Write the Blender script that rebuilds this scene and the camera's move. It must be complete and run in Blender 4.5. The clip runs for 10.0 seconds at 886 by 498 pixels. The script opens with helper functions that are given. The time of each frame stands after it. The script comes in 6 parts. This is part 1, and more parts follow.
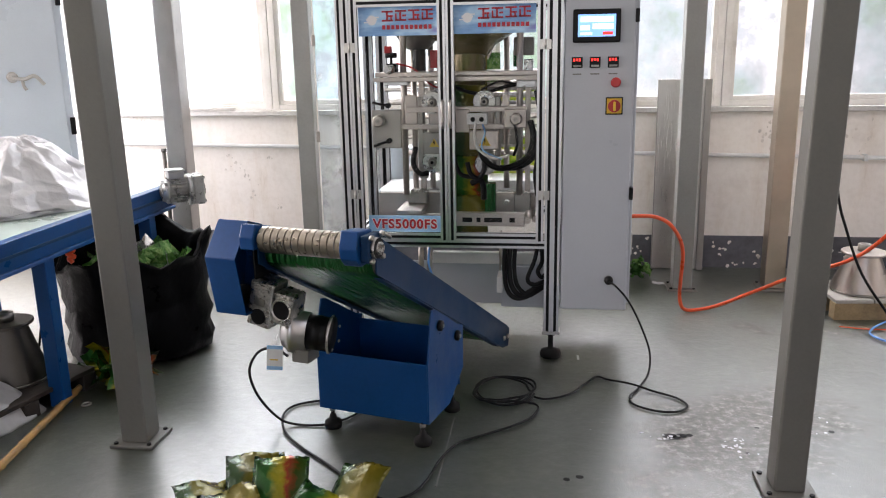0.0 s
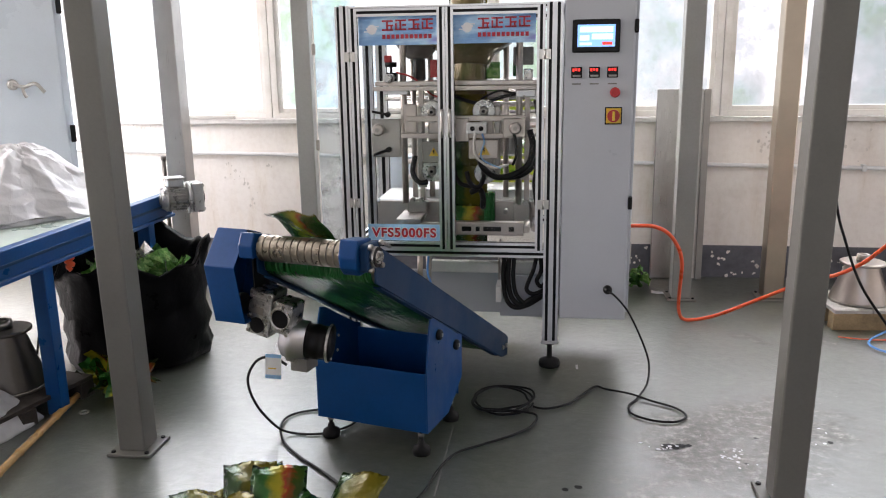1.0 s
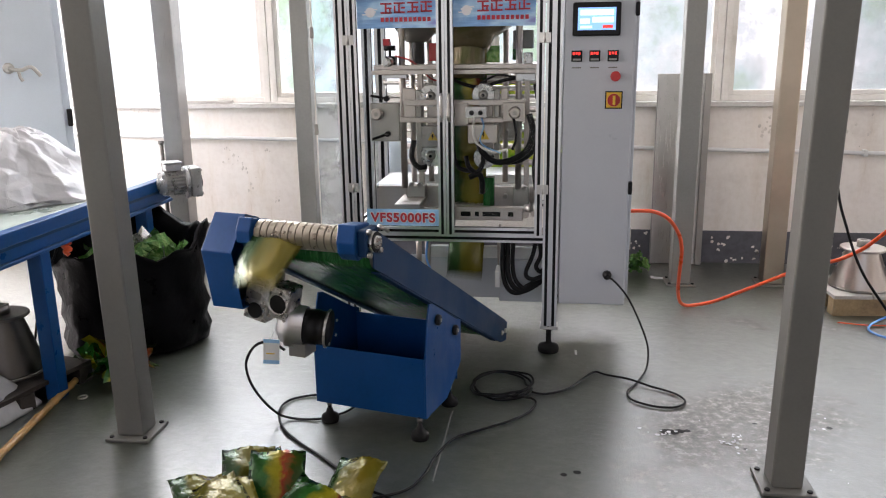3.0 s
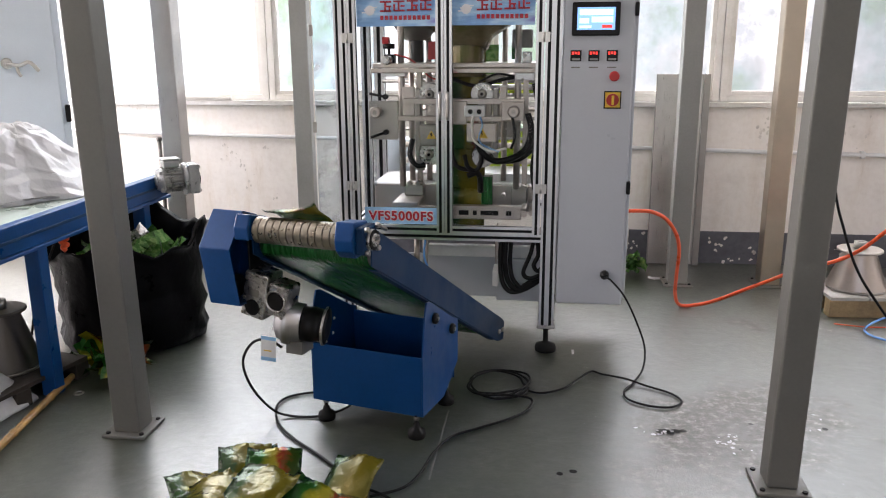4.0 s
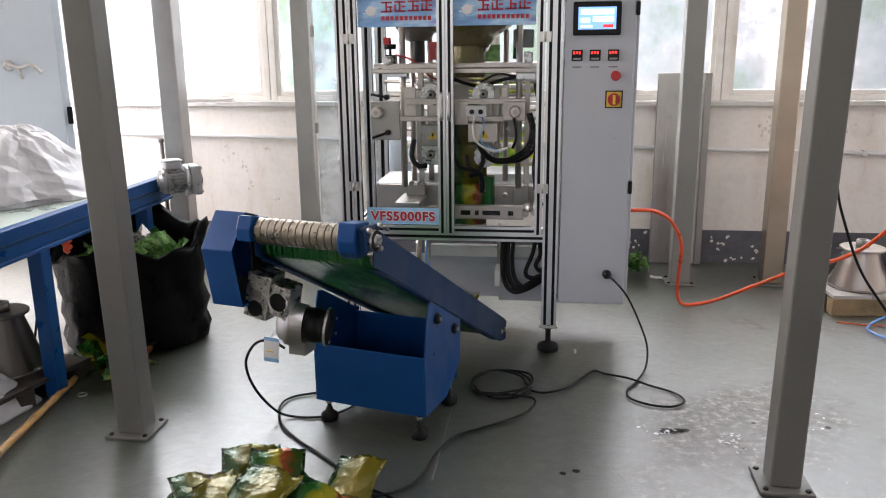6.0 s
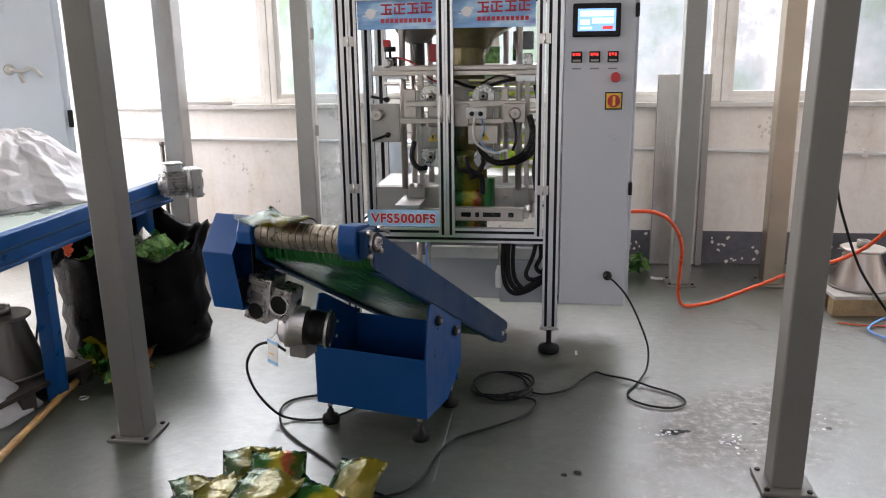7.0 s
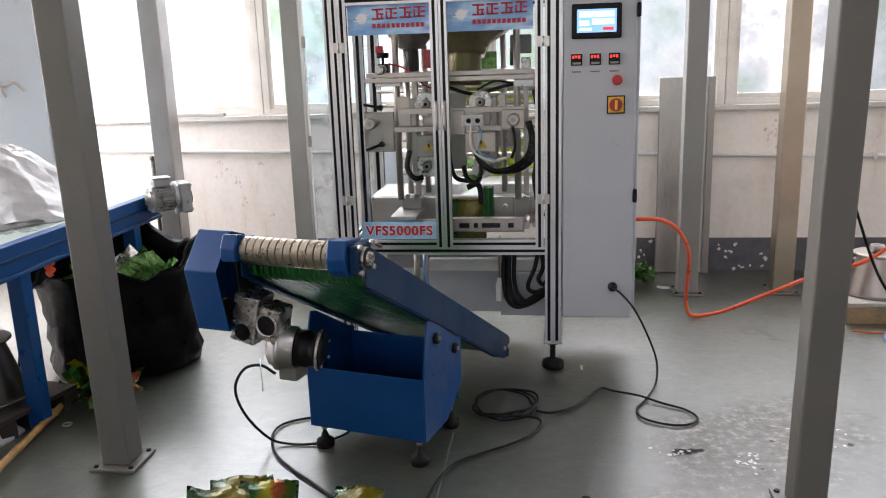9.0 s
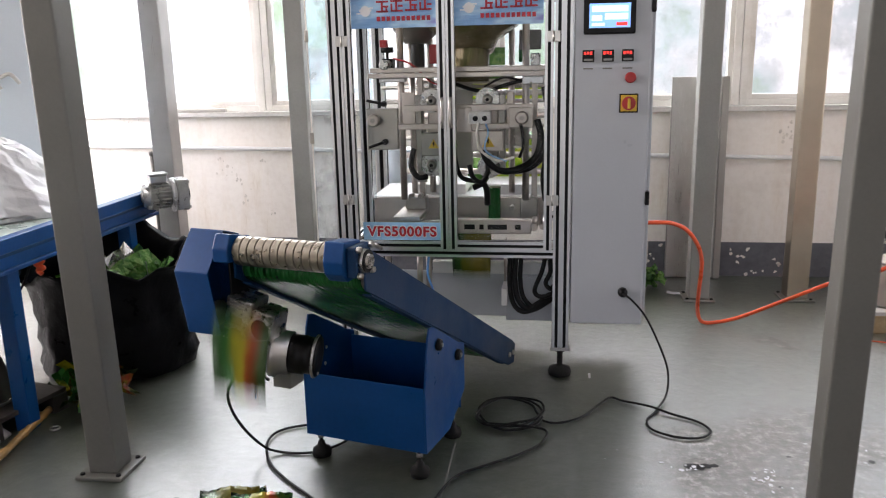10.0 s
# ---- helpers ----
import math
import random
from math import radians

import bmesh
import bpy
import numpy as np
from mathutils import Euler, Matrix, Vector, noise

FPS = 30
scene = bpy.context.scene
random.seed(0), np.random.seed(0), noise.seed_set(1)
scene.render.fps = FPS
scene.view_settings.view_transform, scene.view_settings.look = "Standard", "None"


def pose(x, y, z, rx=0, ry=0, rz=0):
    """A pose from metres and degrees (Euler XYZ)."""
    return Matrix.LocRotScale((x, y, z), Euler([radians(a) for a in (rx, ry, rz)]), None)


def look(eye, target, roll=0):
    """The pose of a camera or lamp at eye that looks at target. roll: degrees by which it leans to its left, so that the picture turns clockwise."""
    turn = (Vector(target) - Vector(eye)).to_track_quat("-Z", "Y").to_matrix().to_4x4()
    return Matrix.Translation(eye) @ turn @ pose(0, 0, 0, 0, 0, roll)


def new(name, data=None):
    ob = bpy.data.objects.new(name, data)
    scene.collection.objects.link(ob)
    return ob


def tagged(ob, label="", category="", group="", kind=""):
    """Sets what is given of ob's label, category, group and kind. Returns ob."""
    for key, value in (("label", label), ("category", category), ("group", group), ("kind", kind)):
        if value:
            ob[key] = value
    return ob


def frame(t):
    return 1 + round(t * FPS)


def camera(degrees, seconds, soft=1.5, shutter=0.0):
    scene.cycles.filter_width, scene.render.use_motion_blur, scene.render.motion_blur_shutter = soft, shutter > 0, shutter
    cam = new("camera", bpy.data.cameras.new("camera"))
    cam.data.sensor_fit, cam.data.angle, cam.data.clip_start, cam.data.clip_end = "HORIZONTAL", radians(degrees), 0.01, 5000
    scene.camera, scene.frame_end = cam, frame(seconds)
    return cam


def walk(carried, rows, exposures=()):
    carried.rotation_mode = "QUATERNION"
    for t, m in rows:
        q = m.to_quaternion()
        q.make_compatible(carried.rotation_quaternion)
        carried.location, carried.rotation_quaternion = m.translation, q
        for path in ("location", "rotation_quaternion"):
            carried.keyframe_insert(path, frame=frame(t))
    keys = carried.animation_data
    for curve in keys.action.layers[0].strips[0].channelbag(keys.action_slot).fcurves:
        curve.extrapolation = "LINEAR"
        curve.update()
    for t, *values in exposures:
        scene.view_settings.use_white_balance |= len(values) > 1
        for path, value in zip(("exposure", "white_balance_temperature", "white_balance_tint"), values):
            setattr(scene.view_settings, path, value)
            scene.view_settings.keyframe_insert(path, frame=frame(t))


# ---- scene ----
# ---- camera and walk ----
cam = camera(58, 10.0, soft=1.1, shutter=0.6)
PATH = [
    (0.0, look((0.452, -0.405, 1.342), (-0.077, 3.444, 0.389), -1.06)),
    (0.5, look((0.450, -0.404, 1.345), (-0.076, 3.449, 0.405), -0.94)),
    (1.0, look((0.451, -0.405, 1.345), (-0.073, 3.454, 0.432), -0.83)),
    (1.5, look((0.452, -0.402, 1.343), (-0.073, 3.452, 0.411), -0.86)),
    (2.0, look((0.451, -0.396, 1.343), (-0.074, 3.451, 0.382), -0.85)),
    (2.5, look((0.452, -0.391, 1.340), (-0.072, 3.453, 0.364), -0.90)),
    (4.0, look((0.450, -0.393, 1.339), (-0.057, 3.449, 0.350), -0.31)),
    (4.5, look((0.451, -0.394, 1.338), (-0.055, 3.448, 0.347), -0.27)),
    (5.0, look((0.451, -0.395, 1.339), (-0.059, 3.447, 0.347), -0.37)),
    (5.5, look((0.450, -0.394, 1.340), (-0.064, 3.447, 0.349), -0.46)),
    (7.0, look((0.452, -0.396, 1.342), (-0.070, 3.447, 0.361), -0.83)),
    (7.5, look((0.450, -0.367, 1.336), (-0.073, 3.479, 0.369), -0.68)),
    (8.0, look((0.447, -0.267, 1.318), (-0.072, 3.583, 0.368), -0.63)),
    (8.5, look((0.449, -0.260, 1.318), (-0.086, 3.591, 0.379), -1.76)),
    (9.0, look((0.450, -0.259, 1.321), (-0.081, 3.594, 0.387), -1.84)),
    (9.5, look((0.446, -0.263, 1.321), (-0.079, 3.591, 0.391), -1.29)),
    (10.0, look((0.438, -0.144, 1.301), (-0.118, 3.706, 0.368), -1.23)),
]
walk(cam, PATH, exposures=[(0.0, 0.53, 6600, 20), (10.0, 0.48, 6600, 20)])

# ---- world and lights ----
world = bpy.data.worlds.new("sky")
scene.world = world
world.use_nodes = True
sky = world.node_tree.nodes.new("ShaderNodeTexSky")
sky.sky_type, sky.sun_disc, sky.sun_elevation, sky.sun_rotation = "NISHITA", False, radians(40), radians(20)
world.node_tree.nodes["Background"].inputs[1].default_value = 0.12
world.node_tree.links.new(sky.outputs[0], world.node_tree.nodes["Background"].inputs[0])


def area_lamp(name, eye, target, sx, sy, watts, colour):
    data = bpy.data.lights.new(name, "AREA")
    data.shape, data.size, data.size_y, data.energy, data.color = "RECTANGLE", sx, sy, watts, colour
    ob = new(name, data)
    ob.matrix_world = look(eye, target)
    return ob


# unseen lamps set in openings of the three other outer walls of the hall
# south fill, added to brighten the front faces
area_lamp("south_fill_light", (0.5, -4.1, 2.15), (0.8, 4, 1.2), 5.0, 1.9, 16, (1.0, 0.95, 0.90))
area_lamp("west_window_light", (-5.0, 2.75, 2.15), (0, 2.2, 0.6), 3.4, 1.9, 290, (1.0, 0.96, 0.93))


# east fill, added only to lift the right end of the window wall
area_lamp("east_fill_light", (4.97, 2.9, 2.15), (1.4, 4.6, 0.7), 2.4, 1.9, 26, (1.0, 0.96, 0.92))


# ---- materials ----
def nodes_of(name):
    m = bpy.data.materials.new(name)
    m.use_nodes = True
    nt = m.node_tree
    return m, nt, nt.nodes["Principled BSDF"]


def node(nt, kind, **inputs):
    n = nt.nodes.new(kind)
    for k, v in inputs.items():
        n.inputs[k.replace("_", " ")].default_value = v
    return n


def ramp(nt, fac, stops):
    r = nt.nodes.new("ShaderNodeValToRGB")
    el = r.color_ramp.elements
    while len(el) < len(stops):
        el.new(0.5)
    for e, (p, c) in zip(el, stops):
        e.position, e.color = p, (*c, 1) if len(c) == 3 else c
    nt.links.new(fac, r.inputs[0])
    return r


def noise_tex(nt, scale, detail=6, rough=0.6, space="Object"):
    tc = nt.nodes.new("ShaderNodeTexCoord")
    n = node(nt, "ShaderNodeTexNoise", Scale=scale, Detail=detail, Roughness=rough)
    nt.links.new(tc.outputs[space], n.inputs["Vector"])
    return n


def paint(name, base, rough=0.45, metal=0.0, var=0.18, big=3.0, fine=60.0, bump=0.04, rough_var=0.15, coat=0.0, dirt=None, sheen=0.5):
    """Colour with stains at two scales, fine relief and uneven gloss."""
    m, nt, b = nodes_of(name)
    n1, n2 = noise_tex(nt, big), noise_tex(nt, fine, 4)
    lo = tuple(c * (1 - var) for c in base) if dirt is None else dirt
    hi = tuple(min(1, c * (1 + var)) for c in base)
    r1 = ramp(nt, n1.outputs["Fac"], [(0.3, lo), (0.5, base), (0.75, hi)])
    mix = nt.nodes.new("ShaderNodeMix")
    mix.data_type, mix.blend_type = "RGBA", "MULTIPLY"
    mix.inputs["Factor"].default_value = 0.6
    r2 = ramp(nt, n2.outputs["Fac"], [(0.3, (1 - var,) * 3), (0.6, (1, 1, 1))])
    nt.links.new(r1.outputs[0], mix.inputs["A"])
    nt.links.new(r2.outputs[0], mix.inputs["B"])
    nt.links.new(mix.outputs["Result"], b.inputs["Base Color"])
    rr = ramp(nt, n1.outputs["Fac"], [(0.3, (max(0.02, rough - rough_var),) * 3), (0.7, (min(1, rough + rough_var),) * 3)])
    nt.links.new(rr.outputs[0], b.inputs["Roughness"])
    b.inputs["Metallic"].default_value = metal
    b.inputs["Coat Weight"].default_value = coat
    b.inputs["Specular IOR Level"].default_value = sheen
    bp = node(nt, "ShaderNodeBump", Strength=bump, Distance=0.01)
    nt.links.new(n2.outputs["Fac"], bp.inputs["Height"])
    nt.links.new(bp.outputs[0], b.inputs["Normal"])
    return m


def brushed(name, base, rough=0.3, along=(40, 40, 0.6)):
    m, nt, b = nodes_of(name)
    tc = nt.nodes.new("ShaderNodeTexCoord")
    mp = nt.nodes.new("ShaderNodeMapping")
    mp.inputs["Scale"].default_value = along
    n = node(nt, "ShaderNodeTexNoise", Scale=12.0, Detail=5.0)
    n2 = noise_tex(nt, 3.0)
    nt.links.new(tc.outputs["Object"], mp.inputs[0])
    nt.links.new(mp.outputs[0], n.inputs["Vector"])
    r = ramp(nt, n2.outputs["Fac"], [(0.3, tuple(c * 0.75 for c in base)), (0.7, base)])
    nt.links.new(r.outputs[0], b.inputs["Base Color"])
    rr = ramp(nt, n.outputs["Fac"], [(0.3, (rough * 0.85,) * 3), (0.7, (min(1, rough * 1.25),) * 3)])
    nt.links.new(rr.outputs[0], b.inputs["Roughness"])
    b.inputs["Metallic"].default_value = 1.0
    bp = node(nt, "ShaderNodeBump", Strength=0.010, Distance=0.004)
    nt.links.new(n.outputs["Fac"], bp.inputs["Height"])
    nt.links.new(bp.outputs[0], b.inputs["Normal"])
    return m


def glow(name, colour, strength):
    m, nt, b = nodes_of(name)
    b.inputs["Base Color"].default_value = (*colour, 1)
    b.inputs["Emission Color"].default_value = (*colour, 1)
    b.inputs["Emission Strength"].default_value = strength
    b.inputs["Roughness"].default_value = 0.2
    return m


def pane_mat(name, tint, gloss, dirt):
    """Thin clear sheet: mostly see-through, a gloss that grows at grazing angles, and a film of dirt."""
    m, nt, b = nodes_of(name)
    nt.nodes.remove(b)
    tr = node(nt, "ShaderNodeBsdfTransparent", Color=(*tint, 1))
    gl = node(nt, "ShaderNodeBsdfGlossy", Roughness=0.03)
    df = node(nt, "ShaderNodeBsdfDiffuse", Color=(0.7, 0.7, 0.68, 1))
    lw = node(nt, "ShaderNodeLayerWeight", Blend=gloss)
    m1, m2 = nt.nodes.new("ShaderNodeMixShader"), nt.nodes.new("ShaderNodeMixShader")
    n = noise_tex(nt, 4.0)
    r = ramp(nt, n.outputs["Fac"], [(0.45, (0, 0, 0)), (0.8, (dirt,) * 3)])
    nt.links.new(lw.outputs["Fresnel"], m1.inputs[0])
    nt.links.new(tr.outputs[0], m1.inputs[1])
    nt.links.new(gl.outputs[0], m1.inputs[2])
    nt.links.new(r.outputs[0], m2.inputs[0])
    nt.links.new(m1.outputs[0], m2.inputs[1])
    nt.links.new(df.outputs[0], m2.inputs[2])
    nt.links.new(m2.outputs[0], nt.nodes["Material Output"].inputs[0])
    return m


def floor_mat():
    """Grey-green floor paint, worn through to pale concrete in patches."""
    m, nt, b = nodes_of("floor_paint")
    n1, n2, n3 = noise_tex(nt, 0.9, 9, 0.62), noise_tex(nt, 20.0, 9, 0.75), noise_tex(nt, 26.0, 9, 0.72)
    base = ramp(nt, n2.outputs["Fac"], [(0.34, (0.026, 0.033, 0.021)), (0.48, (0.038, 0.047, 0.031)), (0.56, (0.053, 0.061, 0.043)), (0.68, (0.096, 0.102, 0.078))])
    conc = ramp(nt, n3.outputs["Fac"], [(0.36, (0.040, 0.036, 0.030)), (0.46, (0.088, 0.080, 0.069)), (0.53, (0.150, 0.138, 0.122)), (0.62, (0.36, 0.335, 0.305))])
    add = node(nt, "ShaderNodeMath")
    add.operation = "MULTIPLY_ADD"
    add.inputs[1].default_value = 0.22
    nt.links.new(n2.outputs["Fac"], add.inputs[0])
    nt.links.new(n1.outputs["Fac"], add.inputs[2])
    # the trodden patch in the gangway, about a metre wide
    tc = nt.nodes.new("ShaderNodeTexCoord")
    mp = nt.nodes.new("ShaderNodeMapping")
    mp.vector_type = "TEXTURE"
    mp.inputs["Location"].default_value = (1.08, 2.0, 0)
    mp.inputs["Scale"].default_value = (0.85, 1.1, 1.0)
    ln = nt.nodes.new("ShaderNodeVectorMath")
    ln.operation = "LENGTH"
    nt.links.new(tc.outputs["Object"], mp.inputs[0])
    nt.links.new(mp.outputs[0], ln.inputs[0])
    rad = ramp(nt, ln.outputs["Value"], [(0.30, (0.22,) * 3), (1.0, (0.0,) * 3)])
    sm = node(nt, "ShaderNodeMath")
    sm.operation = "ADD"
    nt.links.new(add.outputs[0], sm.inputs[0])
    nt.links.new(rad.outputs[0], sm.inputs[1])
    wear = ramp(nt, sm.outputs[0], [(0.715, (0, 0, 0)), (0.835, (1, 1, 1))])
    mix = nt.nodes.new("ShaderNodeMix")
    mix.data_type = "RGBA"
    nt.links.new(wear.outputs[0], mix.inputs["Factor"])
    nt.links.new(base.outputs[0], mix.inputs["A"])
    nt.links.new(conc.outputs[0], mix.inputs["B"])
    nt.links.new(mix.outputs["Result"], b.inputs["Base Color"])
    r = ramp(nt, n1.outputs["Fac"], [(0.3, (0.28,) * 3), (0.7, (0.46,) * 3)])
    worn = node(nt, "ShaderNodeMath")
    worn.operation = "MULTIPLY_ADD"
    worn.inputs[1].default_value = 0.30
    nt.links.new(wear.outputs[0], worn.inputs[0])
    nt.links.new(r.outputs[0], worn.inputs[2])
    nt.links.new(worn.outputs[0], b.inputs["Roughness"])
    ct = ramp(nt, wear.outputs[0], [(0.0, (0.92,) * 3), (1.0, (0.48,) * 3)])
    nt.links.new(ct.outputs[0], b.inputs["Coat Weight"])
    b.inputs["Coat Roughness"].default_value, b.inputs["Coat IOR"].default_value = 0.25, 1.85
    cr = ramp(nt, n3.outputs["Fac"], [(0.34, (0.275,) * 3), (0.50, (0.335,) * 3), (0.64, (0.41,) * 3)])
    nt.links.new(cr.outputs[0], b.inputs["Coat Roughness"])
    b.inputs["Specular IOR Level"].default_value = 0.6
    bp = node(nt, "ShaderNodeBump", Strength=0.9, Distance=0.006)
    nt.links.new(n2.outputs["Fac"], bp.inputs["Height"])
    nt.links.new(bp.outputs[0], b.inputs["Normal"])
    return m


def film_mat(name, stops, scale, silver=0.0):
    """Printed snack film: patches of print colour under a glossy skin, creased."""
    m, nt, b = nodes_of(name)
    n = noise_tex(nt, scale, 3, 0.5, "Generated")
    r = ramp(nt, n.outputs["Fac"], stops)
    r.color_ramp.interpolation = "EASE"
    nt.links.new(r.outputs[0], b.inputs["Base Color"])
    cr = noise_tex(nt, 9.0, 5, 0.6, "Generated")
    bp = node(nt, "ShaderNodeBump", Strength=0.35, Distance=0.02)
    nt.links.new(cr.outputs["Fac"], bp.inputs["Height"])
    nt.links.new(bp.outputs[0], b.inputs["Normal"])
    b.inputs["Roughness"].default_value = 0.22
    b.inputs["Metallic"].default_value = silver
    return m


def backdrop_mat():
    """Bright overcast daylight behind dirty glass, with pale trees; the glow is set stronger high up and weaker to the
    east.
    """
    m, nt, b = nodes_of("outdoor_haze")
    n1, n2 = noise_tex(nt, 0.55, 7, 0.62), noise_tex(nt, 2.6, 8, 0.7)
    add = node(nt, "ShaderNodeMath")
    add.operation = "MULTIPLY_ADD"
    add.inputs[1].default_value = 0.5
    nt.links.new(n2.outputs["Fac"], add.inputs[0])
    nt.links.new(n1.outputs["Fac"], add.inputs[2])
    r = ramp(nt, add.outputs[0], [(0.58, (0.24, 0.32, 0.24)), (0.68, (0.34, 0.40, 0.41)), (0.78, (0.44, 0.46, 0.48)), (0.95, (1.0, 1.0, 1.0))])
    nt.links.new(r.outputs[0], b.inputs["Emission Color"])
    tc = nt.nodes.new("ShaderNodeTexCoord")
    sep = nt.nodes.new("ShaderNodeSeparateXYZ")
    nt.links.new(tc.outputs["Object"], sep.inputs[0])
    mr = nt.nodes.new("ShaderNodeMapRange")
    mr.interpolation_type = "SMOOTHSTEP"
    for k, v in zip(("From Min", "From Max", "To Min", "To Max"), (1.7, 5.2, 1.95, 25.0)):
        mr.inputs[k].default_value = v
    nt.links.new(sep.outputs["Z"], mr.inputs["Value"])
    # glow faded towards the east to hold down glare on the right floor
    side = nt.nodes.new("ShaderNodeMapRange")
    side.interpolation_type = "SMOOTHSTEP"
    for k, v in zip(("From Min", "From Max", "To Min", "To Max"), (-2.5, 5.0, 1.22, 0.52)):
        side.inputs[k].default_value = v
    nt.links.new(sep.outputs["X"], side.inputs["Value"])
    both = node(nt, "ShaderNodeMath")
    both.operation = "MULTIPLY"
    nt.links.new(mr.outputs["Result"], both.inputs[0])
    nt.links.new(side.outputs["Result"], both.inputs[1])
    nt.links.new(both.outputs[0], b.inputs["Emission Strength"])
    b.inputs["Base Color"].default_value = (0, 0, 0, 1)
    b.inputs["Specular IOR Level"].default_value = 0
    return m


def plaster_mat():
    """Cream plaster: blotches, faint trowel marks and brown water streaks running down from the sill."""
    m, nt, b = nodes_of("wall_plaster")
    tc = nt.nodes.new("ShaderNodeTexCoord")
    mp = nt.nodes.new("ShaderNodeMapping")
    mp.inputs["Scale"].default_value = (5.0, 5.0, 0.9)
    st = node(nt, "ShaderNodeTexNoise", Scale=1.6, Detail=7.0, Roughness=0.65)
    nt.links.new(tc.outputs["Object"], mp.inputs[0])
    nt.links.new(mp.outputs[0], st.inputs["Vector"])
    big, fine = noise_tex(nt, 2.3, 8, 0.65), noise_tex(nt, 34.0, 6, 0.6)
    base = ramp(nt, big.outputs["Fac"], [(0.30, (0.74, 0.69, 0.63)), (0.44, (0.85, 0.805, 0.75)), (0.70, (0.90, 0.85, 0.795))])
    streak = ramp(nt, st.outputs["Fac"], [(0.27, (0.68, 0.60, 0.50)), (0.39, (0.95, 0.93, 0.90)), (0.5, (1, 1, 1))])
    grain = ramp(nt, fine.outputs["Fac"], [(0.3, (0.93, 0.92, 0.91)), (0.55, (1, 1, 1))])
    last = base
    for layer in (streak, grain):
        mix = nt.nodes.new("ShaderNodeMix")
        mix.data_type, mix.blend_type = "RGBA", "MULTIPLY"
        mix.inputs["Factor"].default_value = 0.8
        nt.links.new(last.outputs["Result"] if last is not base else base.outputs[0], mix.inputs["A"])
        nt.links.new(layer.outputs[0], mix.inputs["B"])
        last = mix
    nt.links.new(last.outputs["Result"], b.inputs["Base Color"])
    b.inputs["Roughness"].default_value = 0.8
    bp = node(nt, "ShaderNodeBump", Strength=0.12, Distance=0.01)
    nt.links.new(fine.outputs["Fac"], bp.inputs["Height"])
    nt.links.new(bp.outputs[0], b.inputs["Normal"])
    return m


FLOOR = floor_mat()
WALL = plaster_mat()
STAIN = paint("plaster_stain", (0.68, 0.63, 0.57), 0.85, var=0.2, big=30)
DADO = paint("dado_paint", (0.115, 0.115, 0.13), 0.6, var=0.3, big=5, fine=40, bump=0.1)
CEIL = paint("ceiling_paint", (0.7, 0.7, 0.68), 0.9, var=0.06)
PVC = paint("white_pvc", (0.80, 0.775, 0.73), 0.4, var=0.08, big=4, dirt=(0.68, 0.64, 0.58))
SILL = paint("sill_stone", (0.62, 0.60, 0.57), 0.6, var=0.2, big=5)
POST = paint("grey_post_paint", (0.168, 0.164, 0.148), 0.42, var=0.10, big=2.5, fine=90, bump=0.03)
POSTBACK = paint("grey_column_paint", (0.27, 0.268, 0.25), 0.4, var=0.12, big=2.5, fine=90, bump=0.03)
STEEL = brushed("stainless_steel", (0.62, 0.60, 0.57), 0.30)
WORKSTEEL = brushed("machined_steel", (0.58, 0.52, 0.475), 0.34)
STEELD = brushed("worn_steel", (0.40, 0.38, 0.35), 0.36)
# warm base tint stands in for warm light reflected in the steel
WARMSTEEL = brushed("warm_tinted_stainless", (0.60, 0.52, 0.42), 0.34)
SATIN = brushed("satin_stainless", (0.47, 0.465, 0.455), 0.32)
RINGSTEEL = brushed("polished_ring_steel", (0.46, 0.415, 0.345), 0.30, (4, 4, 4))
DULLSTEEL = brushed("dull_grey_steel", (0.155, 0.145, 0.135), 0.4)
ALU = brushed("aluminium_profile", (0.72, 0.72, 0.73), 0.34)
SILVERPAINT = paint("silver_cast_paint", (0.50, 0.50, 0.49), 0.33, metal=0.35, var=0.2, big=20, fine=120, bump=0.08)
CAST = paint("cast_aluminium", (0.56, 0.55, 0.53), 0.30, metal=0.95, var=0.5, big=26, fine=160, bump=0.12)
BLACK = paint("black_plastic", (0.006, 0.006, 0.0065), 0.4, var=0.3, big=8, sheen=0.22)
RUBBER = paint("black_rubber", (0.009, 0.009, 0.009), 0.6, var=0.3, big=10, sheen=0.22)
CABLE = paint("cable_sheath", (0.007, 0.007, 0.0075), 0.45, var=0.3, big=10, sheen=0.22)
BLUE = paint("blue_enamel", (0.001, 0.054, 0.195), 0.40, var=0.14, big=5, fine=70, bump=0.05, sheen=0.3)
# darker copy of the blue enamel, with the shade put into its colour
BLUE_SHADE = paint("shaded_blue_enamel", (0.001, 0.030, 0.092), 0.5, var=0.16, big=4, fine=70, bump=0.05, sheen=0.3)


